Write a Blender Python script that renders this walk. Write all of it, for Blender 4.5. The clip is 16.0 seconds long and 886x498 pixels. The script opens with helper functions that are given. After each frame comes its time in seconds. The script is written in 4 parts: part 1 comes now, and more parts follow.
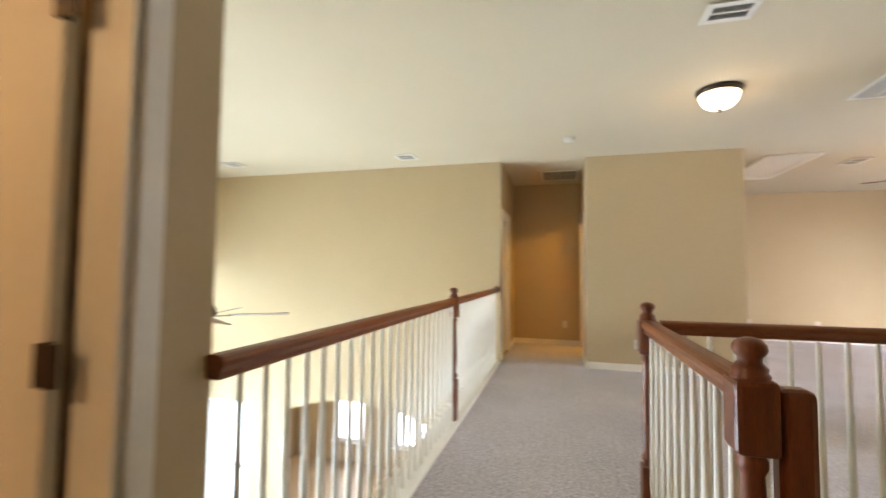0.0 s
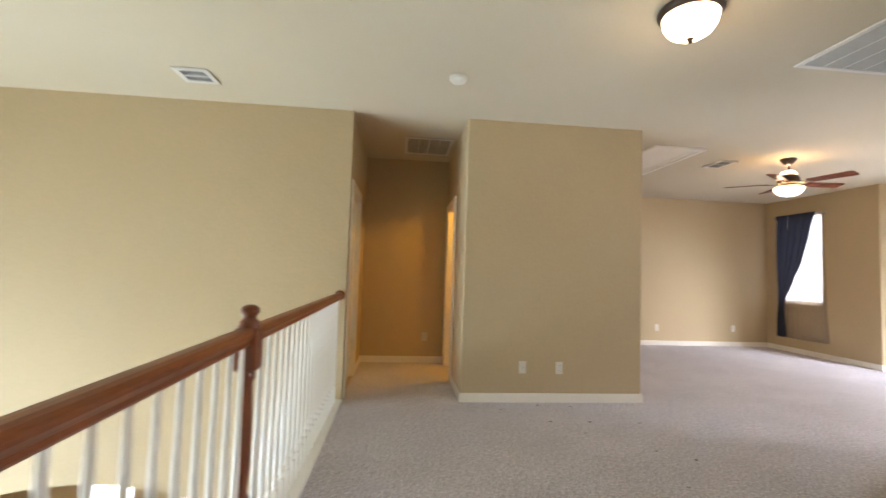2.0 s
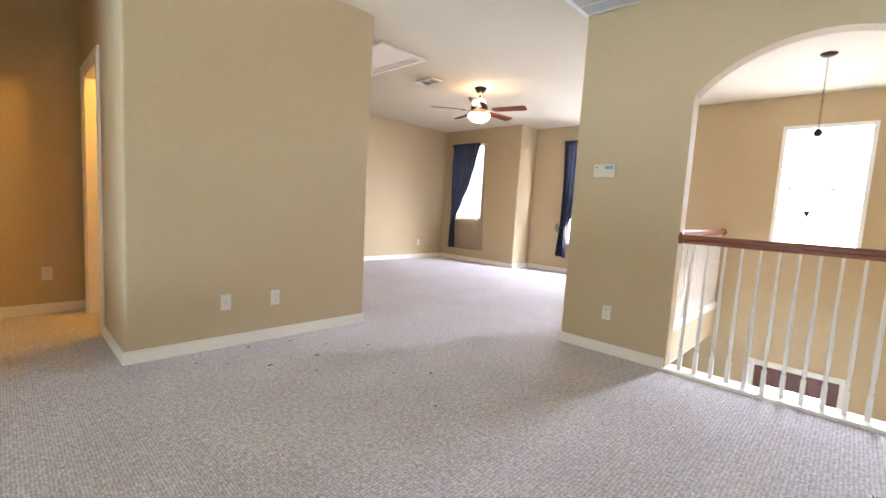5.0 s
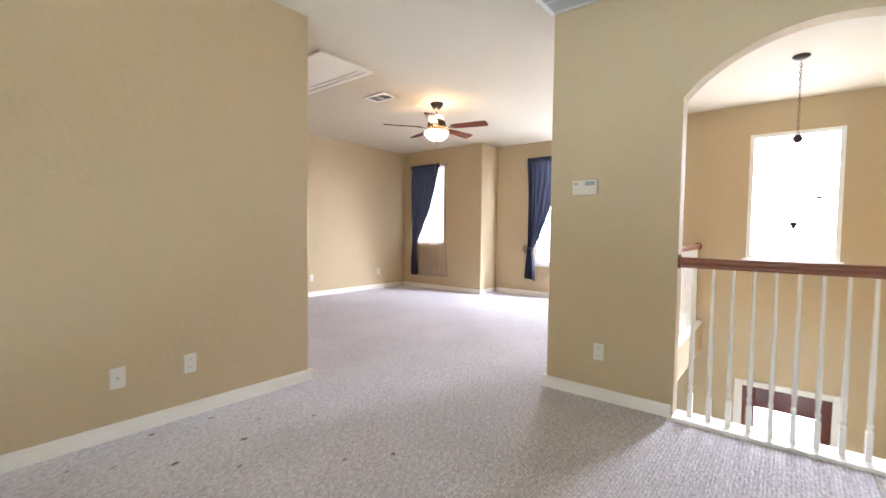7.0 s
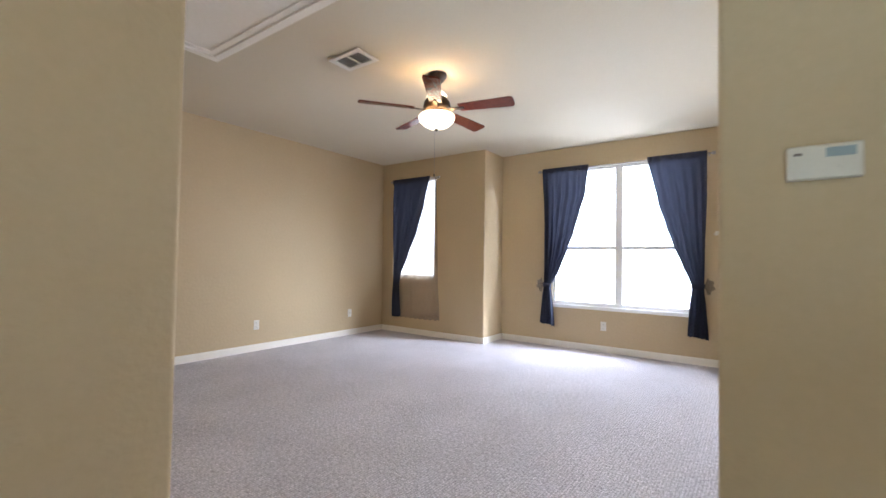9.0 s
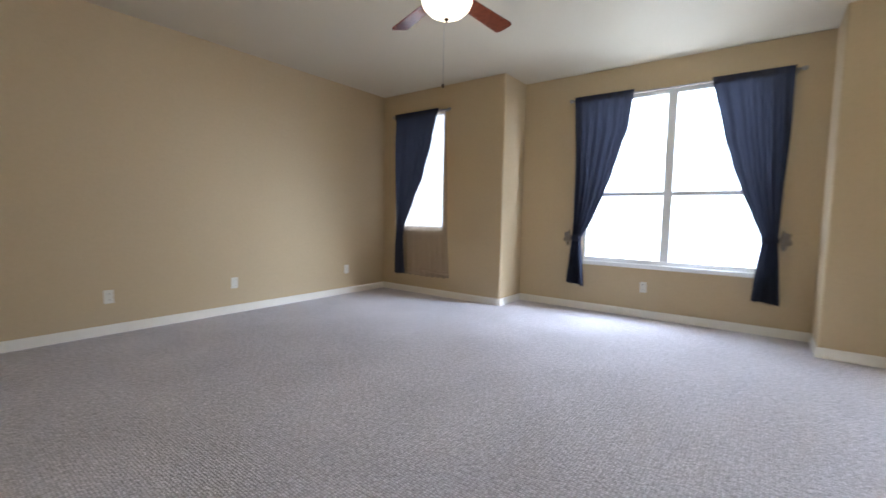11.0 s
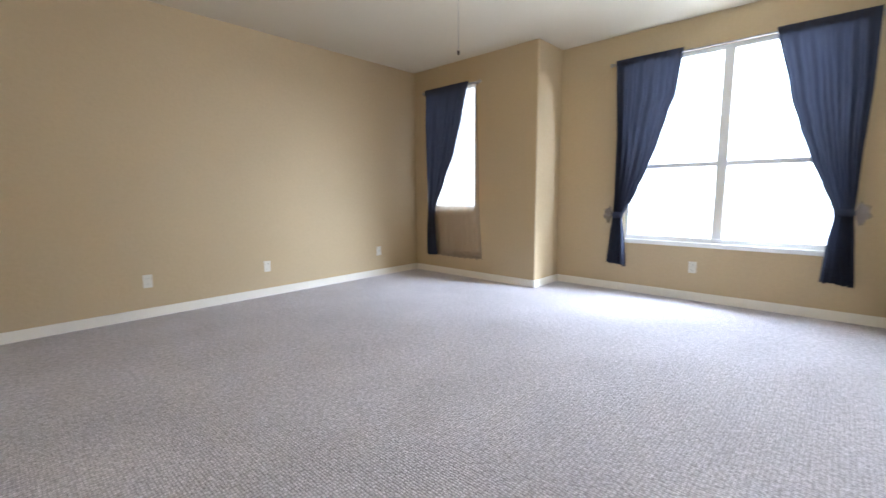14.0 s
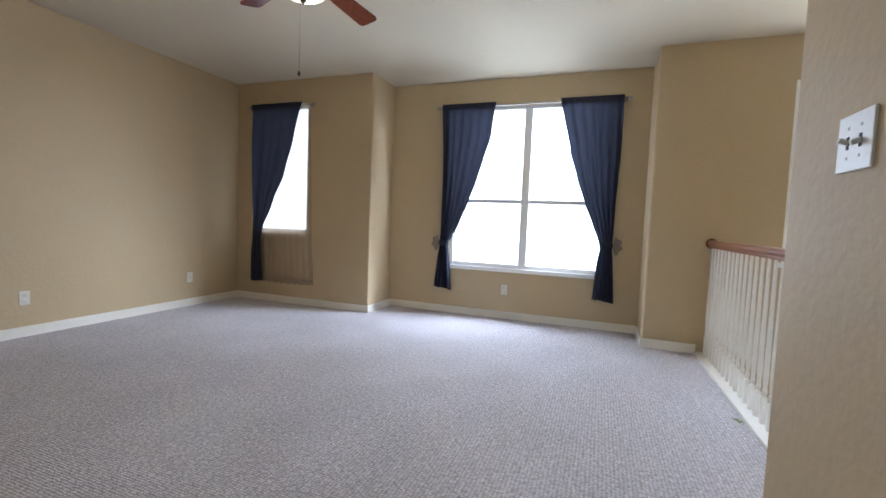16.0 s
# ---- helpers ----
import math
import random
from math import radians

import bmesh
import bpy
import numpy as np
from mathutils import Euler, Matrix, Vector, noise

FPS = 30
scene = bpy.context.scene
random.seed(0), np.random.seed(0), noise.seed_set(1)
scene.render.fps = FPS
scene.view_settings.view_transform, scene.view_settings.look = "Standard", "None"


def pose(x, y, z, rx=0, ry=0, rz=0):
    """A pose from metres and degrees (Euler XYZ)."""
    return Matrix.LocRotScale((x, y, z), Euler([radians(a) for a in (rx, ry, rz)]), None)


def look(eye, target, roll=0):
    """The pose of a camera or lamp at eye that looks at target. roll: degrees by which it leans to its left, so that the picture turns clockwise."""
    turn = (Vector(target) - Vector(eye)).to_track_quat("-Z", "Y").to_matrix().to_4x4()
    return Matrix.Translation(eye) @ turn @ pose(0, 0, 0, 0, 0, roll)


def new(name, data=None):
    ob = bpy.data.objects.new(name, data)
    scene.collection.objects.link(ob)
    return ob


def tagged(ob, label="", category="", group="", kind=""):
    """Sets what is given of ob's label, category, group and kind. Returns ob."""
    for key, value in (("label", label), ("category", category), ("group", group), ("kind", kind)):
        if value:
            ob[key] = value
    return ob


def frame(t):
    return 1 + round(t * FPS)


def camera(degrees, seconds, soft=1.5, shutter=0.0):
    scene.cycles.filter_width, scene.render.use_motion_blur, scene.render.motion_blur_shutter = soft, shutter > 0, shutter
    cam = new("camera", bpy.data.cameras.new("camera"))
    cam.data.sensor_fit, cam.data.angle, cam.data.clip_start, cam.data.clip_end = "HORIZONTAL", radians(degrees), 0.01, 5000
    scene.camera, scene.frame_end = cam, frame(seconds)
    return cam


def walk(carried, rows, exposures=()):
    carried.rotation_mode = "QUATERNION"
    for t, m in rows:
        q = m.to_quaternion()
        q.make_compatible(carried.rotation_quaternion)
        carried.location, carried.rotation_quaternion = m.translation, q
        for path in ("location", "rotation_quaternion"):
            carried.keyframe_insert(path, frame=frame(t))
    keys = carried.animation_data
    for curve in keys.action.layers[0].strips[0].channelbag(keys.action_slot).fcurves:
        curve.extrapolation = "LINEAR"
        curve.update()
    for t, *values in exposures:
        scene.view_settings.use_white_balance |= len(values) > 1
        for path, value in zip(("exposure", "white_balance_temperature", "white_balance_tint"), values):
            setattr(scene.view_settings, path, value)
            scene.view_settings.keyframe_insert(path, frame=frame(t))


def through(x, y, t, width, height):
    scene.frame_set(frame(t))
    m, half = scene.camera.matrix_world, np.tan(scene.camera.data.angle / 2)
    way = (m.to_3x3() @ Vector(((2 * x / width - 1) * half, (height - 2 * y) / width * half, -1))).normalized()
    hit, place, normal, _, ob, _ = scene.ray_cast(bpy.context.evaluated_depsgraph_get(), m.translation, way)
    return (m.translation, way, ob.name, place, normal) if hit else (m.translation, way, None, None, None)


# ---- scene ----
cam = camera(92.0, 16.0, shutter=0.5)
PATH = [
    (0, (0.494, 1.001, 1.222), (-0.037, 2.926, 1.325), 0.6),
    (0.5, (0.383, 1.392, 1.214), (0.22, 3.384, 1.288), 0.4),
    (1, (0.31, 1.822, 1.217), (0.227, 3.818, 1.313), 2.5),
    (1.5, (0.243, 2.286, 1.226), (0.328, 4.281, 1.331), 2.2),
    (2, (0.196, 2.755, 1.235), (0.392, 4.743, 1.338), 1.9),
    (2.5, (0.205, 3.076, 1.238), (0.915, 4.944, 1.324), 3.0),
    (3, (0.216, 3.299, 1.195), (1.351, 4.945, 1.15), 1.7),
    (3.5, (0.304, 3.42, 1.161), (1.69, 4.858, 1.05), 2.1),
    (3.7, (0.329, 3.438, 1.148), (1.808, 4.777, 1.006), 1.7),
    (5.8, (0.258, 3.686, 1.112), (1.673, 5.084, 0.901), 4.0),
    (6, (0.293, 3.69, 1.114), (1.729, 5.073, 0.956), 3.3),
    (6.5, (0.43, 3.805, 1.147), (1.953, 5.097, 1.039), 1.5),
    (7, (0.727, 4.002, 1.168), (2.28, 5.259, 1.079), 0.7),
    (7.5, (1.049, 4.292, 1.191), (2.642, 5.499, 1.134), 1.6),
    (8, (1.403, 4.599, 1.205), (2.997, 5.806, 1.253), 2.0),
    (8.5, (1.715, 4.936, 1.198), (3.285, 6.174, 1.27), 2.1),
    (8.7, (1.821, 5.095, 1.183), (3.424, 6.289, 1.262), 1.4),
    (10.8, (2.664, 5.832, 1.097), (4.308, 6.962, 0.954), 1.9),
    (11, (2.694, 5.839, 1.087), (4.289, 7.036, 0.927), 1.1),
    (11.5, (2.773, 5.849, 1.094), (4.208, 7.231, 0.917), -0.8),
    (12, (2.817, 5.843, 1.095), (4.055, 7.397, 0.867), -2.4),
    (12.5, (2.839, 5.844, 1.085), (3.976, 7.473, 0.851), -2.4),
    (13, (2.885, 5.84, 1.091), (4.039, 7.451, 0.824), -2.3),
    (13.5, (2.914, 5.82, 1.084), (4.208, 7.323, 0.826), -1.6),
    (14, (2.919, 5.82, 1.09), (4.373, 7.169, 0.832), -0.4),
    (14.5, (2.895, 5.839, 1.094), (4.512, 6.99, 0.85), -0.2),
    (15, (2.88, 5.853, 1.097), (4.62, 6.819, 0.898), 1.2),
    (15.5, (2.859, 5.857, 1.093), (4.69, 6.65, 0.953), 2.0),
    (16, (2.857, 5.865, 1.093), (4.732, 6.548, 0.966), 2.3),
]
EXPOSURES = [(0.0, 0.52, 7300, 18), (1.0, 0.27, 7250, 17), (1.5, 0.24, 7200, 17), (2.5, 0.33, 7100, 18), (3.5, 0.66, 6600, 18), (6.0, 0.62, 6600, 18), (7.0, 0.62, 6550, 17), (8.0, 0.54, 6550, 17), (8.5, 0.26, 6550, 17),
             (8.7, 0.18, 6450, 16), (11.0, -0.31, 6100, 11), (12.0, -0.34, 6100, 10), (12.5, -0.17, 6100, 10), (14.0, 0.16, 6100, 10), (14.6, -0.10, 6100, 10), (15.2, -0.40, 6150, 11), (16.0, -0.44, 6150, 11)]
walk(cam, [(t, look(eye, target, roll)) for t, eye, target, roll in PATH], EXPOSURES)


# ---- light ----
H = 2.74        # ceiling height
LOW = -3.1      # ground floor
world = bpy.data.worlds.new("sky")
scene.world = world
world.use_nodes = True
sky = world.node_tree.nodes.new("ShaderNodeTexSky")
sky.sky_type, sky.sun_disc = "NISHITA", False
sky.sun_elevation, sky.sun_rotation = radians(50), radians(200)
background = world.node_tree.nodes["Background"]
world.node_tree.links.new(sky.outputs[0], background.inputs[0])
background.inputs[1].default_value = 0.08


def window_light(x, y, z, wide, high, rz, radiance, colour):
    """Sky light in a window's opening; it shines along the heading rz."""
    lamp = bpy.data.lights.new("window_light", "AREA")
    lamp.shape, lamp.size, lamp.size_y = "RECTANGLE", wide, high
    lamp.energy, lamp.color = radiance * math.pi * wide * high, colour
    ob = new("window_light", lamp)
    ob.matrix_world = pose(x, y, z, 90, 0, rz)
    return ob


def bulb(x, y, z, watts, colour, radius=0.05):
    lamp = bpy.data.lights.new("bulb_light", "POINT")
    lamp.energy, lamp.color, lamp.shadow_soft_size = watts, colour, radius
    ob = new("bulb_light", lamp)
    ob.location = (x, y, z)
    return ob


DAY = (0.73, 0.84, 1.0)
GARDEN = (0.62, 0.855, 1.0)
BLUE_DAY = (0.60, 0.84, 1.03)      # bluer daylight of the lower windows, tuned to whiten the far wall
WARM = (1.0, 0.72, 0.40)


def sky_light(x, y, z, wide, high, rz, radiance, colour):
    """The high sky before a window: a panel outside, turned down into the room."""
    ob = window_light(x, y, z, wide, high, rz, radiance, colour)
    ob.matrix_world = pose(x, y, z, 90, 0, rz) @ pose(0, 0, 0, -48, 0, 0)
    return ob


window_light(7.87, 6.68, 1.51, 1.70, 1.82, 90, 9.0, DAY)          # wide window of the game room
sky_light(9.5, 6.68, 3.1, 3.6, 2.8, 90, 3.8, DAY)
window_light(7.34, 9.66, 1.66, 0.80, 1.55, 90, 3.5, DAY)          # narrow window of the game room
sky_light(8.75, 9.66, 2.95, 1.8, 1.8, 90, 5.0, DAY)
window_light(7.50, 3.99, 1.64, 0.87, 1.45, 90, 8.0, DAY)          # foyer window
sky_light(8.8, 3.99, 2.95, 1.7, 1.7, 90, 165.0, DAY)
window_light(7.45, 3.975, -1.90, 0.60, 1.80, 90, 16.0, DAY)         # front door glass
for wy in (5.98, 4.42, 2.87):
    window_light(-5.53, wy, 0.75, 1.14, 1.50, -90, 4.0, GARDEN)   # great room, upper windows
    sky_light(-6.8, wy, 2.2, 1.5, 1.6, -90, 10.0, GARDEN)
    window_light(-5.53, wy, -1.75, 1.14, 1.70, -90, 13.0, BLUE_DAY)  # great room, lower windows
window_light(-4.72, 6.955, -1.90, 0.72, 2.0, 180, 5.0, BLUE_DAY)    # glazed opening below the far wall
window_light(-4.15, 10.11, -1.75, 0.80, 1.80, 180, 6.0, DAY)      # breakfast room
window_light(-2.50, 10.11, -1.75, 1.20, 1.80, 180, 6.0, DAY)
bulb(1.755, 4.93, 2.585, 4.5, WARM, 0.10)                         # flush hall lamp
bulb(4.856, 7.468, 2.345, 8.0, WARM, 0.09)                           # ceiling fan lamp
bulb(4.856, 7.468, 2.64, 8.0, WARM, 0.03)                           # uplight of the fan lamp
bulb(1.50, 8.02, 2.15, 38.0, (1.0, 0.56, 0.08), 0.08)               # lamp of the room beside the passage
bulb(-1.6, 0.2, 2.2, 30.0, WARM, 0.1)                             # added in the unseen bedroom, to light its open door


# ---- materials ----
def material(name, colour, rough=0.6, metal=0.0):
    m = bpy.data.materials.new(name)
    m.use_nodes = True
    b = m.node_tree.nodes["Principled BSDF"]
    b.inputs["Base Color"].default_value = (*colour, 1)
    b.inputs["Roughness"].default_value = rough
    b.inputs["Metallic"].default_value = metal
    return m


def textured(name, colour, second, rough, scales, bump, distance, stretch=(1, 1, 1), metal=0.0, big=0.5):
    """Two noises, one broad and one fine, mix two colours and raise a relief. Sizes in metres."""
    m = material(name, colour, rough, metal)
    nodes, links = m.node_tree.nodes, m.node_tree.links
    b = nodes["Principled BSDF"]
    co = nodes.new("ShaderNodeTexCoord")
    mp = nodes.new("ShaderNodeMapping")
    mp.inputs["Scale"].default_value = stretch
    links.new(co.outputs["Object"], mp.inputs["Vector"])
    outs = []
    for size in scales:
        n = nodes.new("ShaderNodeTexNoise")
        n.inputs["Scale"].default_value = 1.0 / size
        n.inputs["Detail"].default_value = 4
        links.new(mp.outputs[0], n.inputs["Vector"])
        outs.append(n.outputs["Fac"])
    mix = nodes.new("ShaderNodeMix")
    mix.inputs[0].default_value = 1 - big
    links.new(outs[0], mix.inputs[2])
    links.new(outs[1], mix.inputs[3])
    ramp = nodes.new("ShaderNodeValToRGB")
    ramp.color_ramp.elements[0].position, ramp.color_ramp.elements[1].position = 0.35, 0.65
    ramp.color_ramp.elements[0].color, ramp.color_ramp.elements[1].color = (*second, 1), (*colour, 1)
    links.new(mix.outputs[0], ramp.inputs[0])
    links.new(ramp.outputs[0], b.inputs["Base Color"])
    bn = nodes.new("ShaderNodeBump")
    bn.inputs["Strength"].default_value, bn.inputs["Distance"].default_value = bump, distance
    links.new(outs[1], bn.inputs["Height"])
    links.new(bn.outputs[0], b.inputs["Normal"])
    return m


def carpet_material(name, colour, dark):
    """Looped carpet in rows, with broad traffic stains."""
    m = material(name, colour, 0.95)
    nodes, links = m.node_tree.nodes, m.node_tree.links
    b = nodes["Principled BSDF"]
    co = nodes.new("ShaderNodeTexCoord")
    mp = nodes.new("ShaderNodeMapping")
    mp.inputs["Scale"].default_value = (1, 0.72, 1)
    links.new(co.outputs["Object"], mp.inputs["Vector"])
    v = nodes.new("ShaderNodeTexVoronoi")
    v.inputs["Scale"].default_value = 80
    v.inputs["Randomness"].default_value = 0.38
    links.new(mp.outputs[0], v.inputs["Vector"])
    n1 = nodes.new("ShaderNodeTexNoise")
    n1.inputs["Scale"].default_value, n1.inputs["Detail"].default_value = 1.6, 6
    n2 = nodes.new("ShaderNodeTexNoise")
    n2.inputs["Scale"].default_value, n2.inputs["Detail"].default_value = 45, 3
    for n in (n1, n2):
        links.new(co.outputs["Object"], n.inputs["Vector"])
    # gaps between loops darkened here, their shade put into the colour
    ramp = nodes.new("ShaderNodeValToRGB")
    ramp.color_ramp.elements[0].position, ramp.color_ramp.elements[1].position = 0.15, 0.62
    ramp.color_ramp.elements[0].color, ramp.color_ramp.elements[1].color = (*colour, 1), (*dark, 1)
    links.new(v.outputs["Distance"], ramp.inputs[0])
    tone = nodes.new("ShaderNodeMapRange")
    tone.inputs["From Min"].default_value, tone.inputs["From Max"].default_value = 0.3, 0.7
    tone.inputs["To Min"].default_value, tone.inputs["To Max"].default_value = 0.89, 1.05
    links.new(n1.outputs["Fac"], tone.inputs["Value"])
    fleck = nodes.new("ShaderNodeMapRange")
    fleck.inputs["From Min"].default_value, fleck.inputs["From Max"].default_value = 0.3, 0.7
    fleck.inputs["To Min"].default_value, fleck.inputs["To Max"].default_value = 0.76, 1.18
    links.new(n2.outputs["Fac"], fleck.inputs["Value"])
    mul = nodes.new("ShaderNodeMath")
    mul.operation = "MULTIPLY"
    links.new(tone.outputs[0], mul.inputs[0])
    links.new(fleck.outputs[0], mul.inputs[1])
    sc = nodes.new("ShaderNodeVectorMath")
    sc.operation = "SCALE"
    links.new(ramp.outputs[0], sc.inputs[0])
    links.new(mul.outputs[0], sc.inputs["Scale"])
    links.new(sc.outputs[0], b.inputs["Base Color"])
    bn = nodes.new("ShaderNodeBump")
    bn.invert = True
    bn.inputs["Strength"].default_value, bn.inputs["Distance"].default_value = 1.0, 0.008
    links.new(v.outputs["Distance"], bn.inputs["Height"])
    links.new(bn.outputs[0], b.inputs["Normal"])
    b.inputs["Sheen Weight"].default_value = 0.25
    b.inputs["Specular IOR Level"].default_value = 0.1
    return m


def glowing(name, colour, strength):
    m = material(name, colour, 0.3)
    b = m.node_tree.nodes["Principled BSDF"]
    b.inputs["Emission Color"].default_value = (*colour, 1)
    b.inputs["Emission Strength"].default_value = strength
    return m


def sheer_material(name, colour, clear, through=0.5, spread=0.1):
    """Thin woven cloth: part see-through, part lit from behind."""
    m = bpy.data.materials.new(name)
    m.use_nodes = True
    nodes, links = m.node_tree.nodes, m.node_tree.links
    nodes.remove(nodes["Principled BSDF"])
    d, tl, tr = (nodes.new("ShaderNodeBsdf" + k) for k in ("Diffuse", "Translucent", "Transparent"))
    d.inputs[0].default_value = tl.inputs[0].default_value = (*colour, 1)
    w = nodes.new("ShaderNodeTexNoise")
    w.inputs["Scale"].default_value = 60
    mr = nodes.new("ShaderNodeMapRange")
    mr.inputs["To Min"].default_value, mr.inputs["To Max"].default_value = clear - spread, clear + spread
    links.new(w.outputs["Fac"], mr.inputs["Value"])
    a, c = nodes.new("ShaderNodeMixShader"), nodes.new("ShaderNodeMixShader")
    a.inputs[0].default_value = through
    links.new(d.outputs[0], a.inputs[1])
    links.new(tl.outputs[0], a.inputs[2])
    links.new(mr.outputs[0], c.inputs[0])
    links.new(a.outputs[0], c.inputs[1])
    links.new(tr.outputs[0], c.inputs[2])
    links.new(c.outputs[0], nodes["Material Output"].inputs[0])
    return m


def glass_material(name):
    m = material(name, (1, 1, 1), 0.02)
    b = m.node_tree.nodes["Principled BSDF"]
    b.inputs["Transmission Weight"].default_value = 1.0
    b.inputs["IOR"].default_value = 1.05
    return m


M_WALL = textured("wall_paint", (0.545, 0.420, 0.255), (0.515, 0.397, 0.239), 0.70, (0.9, 0.030), 0.5, 0.005)
M_CEIL = textured("ceiling_paint", (0.63, 0.555, 0.425), (0.60, 0.53, 0.40), 0.85, (1.1, 0.014), 0.30, 0.004)
M_TRIM = textured("white_trim_paint", (0.86, 0.82, 0.75), (0.82, 0.78, 0.70), 0.38, (0.5, 0.03), 0.08, 0.002)
M_WHITE = textured("white_baluster_paint", (0.88, 0.86, 0.80), (0.84, 0.81, 0.75), 0.35, (0.4, 0.02), 0.06, 0.002)
M_WOOD = textured("cherry_stained_wood", (0.27, 0.078, 0.021), (0.17, 0.043, 0.012), 0.34, (0.10, 0.012), 0.08, 0.002, (6, 0.5, 6))
M_WOODX = textured("cherry_stained_wood_across", (0.27, 0.078, 0.021), (0.17, 0.043, 0.012), 0.34, (0.10, 0.012), 0.08, 0.002, (0.5, 6, 6))
M_WOODZ = textured("cherry_stained_wood_upright", (0.23, 0.060, 0.019), (0.13, 0.030, 0.010), 0.32, (0.10, 0.012), 0.10, 0.002, (6, 6, 0.5))
M_BLADE = textured("mahogany_fan_blade", (0.20, 0.045, 0.022), (0.10, 0.020, 0.012), 0.2, (0.15, 0.02), 0.05, 0.001, (4, 4, 1))
M_CARPET = carpet_material("looped_carpet", (0.82, 0.775, 0.815), (0.47, 0.438, 0.465))
M_LOWFLOOR = textured("tan_floor_tile", (0.42, 0.30, 0.18), (0.34, 0.24, 0.14), 0.4, (0.6, 0.05), 0.1, 0.003)
M_BRONZE = textured("oiled_bronze", (0.085, 0.060, 0.045), (0.05, 0.036, 0.028), 0.38, (0.1, 0.01), 0.05, 0.001, metal=0.7)
M_BRASS = textured("pale_brass", (0.62, 0.50, 0.32), (0.52, 0.42, 0.26), 0.3, (0.1, 0.01), 0.05, 0.001, metal=0.8)
M_STEEL = textured("brushed_steel", (0.42, 0.40, 0.38), (0.34, 0.32, 0.30), 0.35, (0.1, 0.01), 0.05, 0.001, metal=0.9)
M_PLATE = textured("white_plastic", (0.72, 0.70, 0.64), (0.68, 0.66, 0.60), 0.35, (0.2, 0.01), 0.03, 0.001)
# dark of slots and gaps: their shade as a flat colour
M_SLOT_SHADE = material("slot_shade", (0.05, 0.045, 0.04), 0.7)
M_GRILLE = textured("white_grille_enamel", (0.74, 0.72, 0.68), (0.68, 0.66, 0.62), 0.4, (0.3, 0.02), 0.05, 0.001)
M_SLAT = textured("grey_white_louvre", (0.50, 0.48, 0.45), (0.44, 0.42, 0.39), 0.45, (0.3, 0.02), 0.05, 0.001)
M_DUCT_SHADE = textured("duct_shade", (0.22, 0.21, 0.20), (0.15, 0.145, 0.14), 0.8, (0.3, 0.03), 0.1, 0.002)
M_NAVY = sheer_material("navy_cotton", (0.045, 0.050, 0.075), 0.0, 0.12, 0.0)
M_HEADER = textured("dark_navy_header", (0.032, 0.034, 0.055), (0.024, 0.026, 0.042), 0.9, (0.08, 0.006), 0.4, 0.003)
M_CREAM = textured("cream_plastic", (0.68, 0.64, 0.54), (0.64, 0.60, 0.50), 0.4, (0.2, 0.01), 0.03, 0.001)
# dark blade made paler: light reflected on it is put into the colour
M_BLADE_SHEEN = textured("fan_blade_with_sheen", (0.26, 0.19, 0.15), (0.19, 0.135, 0.105), 0.35, (0.15, 0.02), 0.05, 0.001)
M_SHEER = sheer_material("sheer_voile", (0.62, 0.52, 0.42), 0.55)
M_RUFFLE = sheer_material("sheer_ruffle", (0.20, 0.20, 0.23), 0.45)
M_VINYL = textured("white_window_vinyl", (0.88, 0.88, 0.87), (0.84, 0.84, 0.82), 0.4, (0.3, 0.03), 0.04, 0.001)
M_GLASS = glass_material("window_glass")
M_SHADE = glowing("lit_frosted_glass", (1.0, 0.88, 0.66), 4.0)
M_CLEAR = sheer_material("pale_thin_glass", (0.9, 0.9, 0.88), 0.75)
M_LCD = material("grey_display", (0.30, 0.37, 0.38), 0.2)
M_DARKCLOTH = textured("dark_patterned_cloth", (0.10, 0.085, 0.07), (0.035, 0.03, 0.028), 0.9, (0.18, 0.02), 0.3, 0.003)
M_LINT = textured("dark_carpet_stain", (0.20, 0.165, 0.14), (0.13, 0.105, 0.09), 0.95, (0.05, 0.006), 0.4, 0.002)
M_LEAF = textured("dry_green_leaf", (0.22, 0.25, 0.08), (0.14, 0.17, 0.05), 0.7, (0.03, 0.005), 0.2, 0.001)


# ---- building helpers ----
def link(name, bm, mat, parent=None, smooth=False):
    me = bpy.data.meshes.new(name)
    bm.to_mesh(me)
    bm.free()
    me.materials.append(mat)
    if smooth:
        for p in me.polygons:
            p.use_smooth = True
    ob = new(name, me)
    if parent is not None:
        ob.parent = parent
    return ob


def part(name, bm, mat, parent, label="", smooth=False):
    ob = link(name, bm, mat, parent, smooth)
    if label:
        tagged(ob, label)
    return ob


def again(name, ob, parent, m):
    """Another part on the same mesh."""
    o = new(name, ob.data)
    o.parent = parent
    o.matrix_basis = m
    return o


def empty(name, x, y, z, label, category, group="", rz=0):
    e = new(name)
    e.empty_display_size = 0.1
    e.matrix_world = pose(x, y, z, 0, 0, rz)
    return tagged(e, label, category, group)


def box(bm, x0, x1, y0, y1, z0, z1, bevel=0.0):
    r = bmesh.ops.create_cube(bm, size=1.0)
    vs = r["verts"]
    for v in vs:
        v.co = Vector(((x0 + x1) / 2 + v.co.x * (x1 - x0), (y0 + y1) / 2 + v.co.y * (y1 - y0), (z0 + z1) / 2 + v.co.z * (z1 - z0)))
    if bevel:
        edges = list({e for v in vs for e in v.link_edges})
        bmesh.ops.bevel(bm, geom=edges, offset=bevel, segments=2, affect="EDGES", profile=0.5)
    return bm


def boxes(*dims, bevel=0.0):
    bm = bmesh.new()
    for d in dims:
        box(bm, *d, bevel=bevel)
    return bm


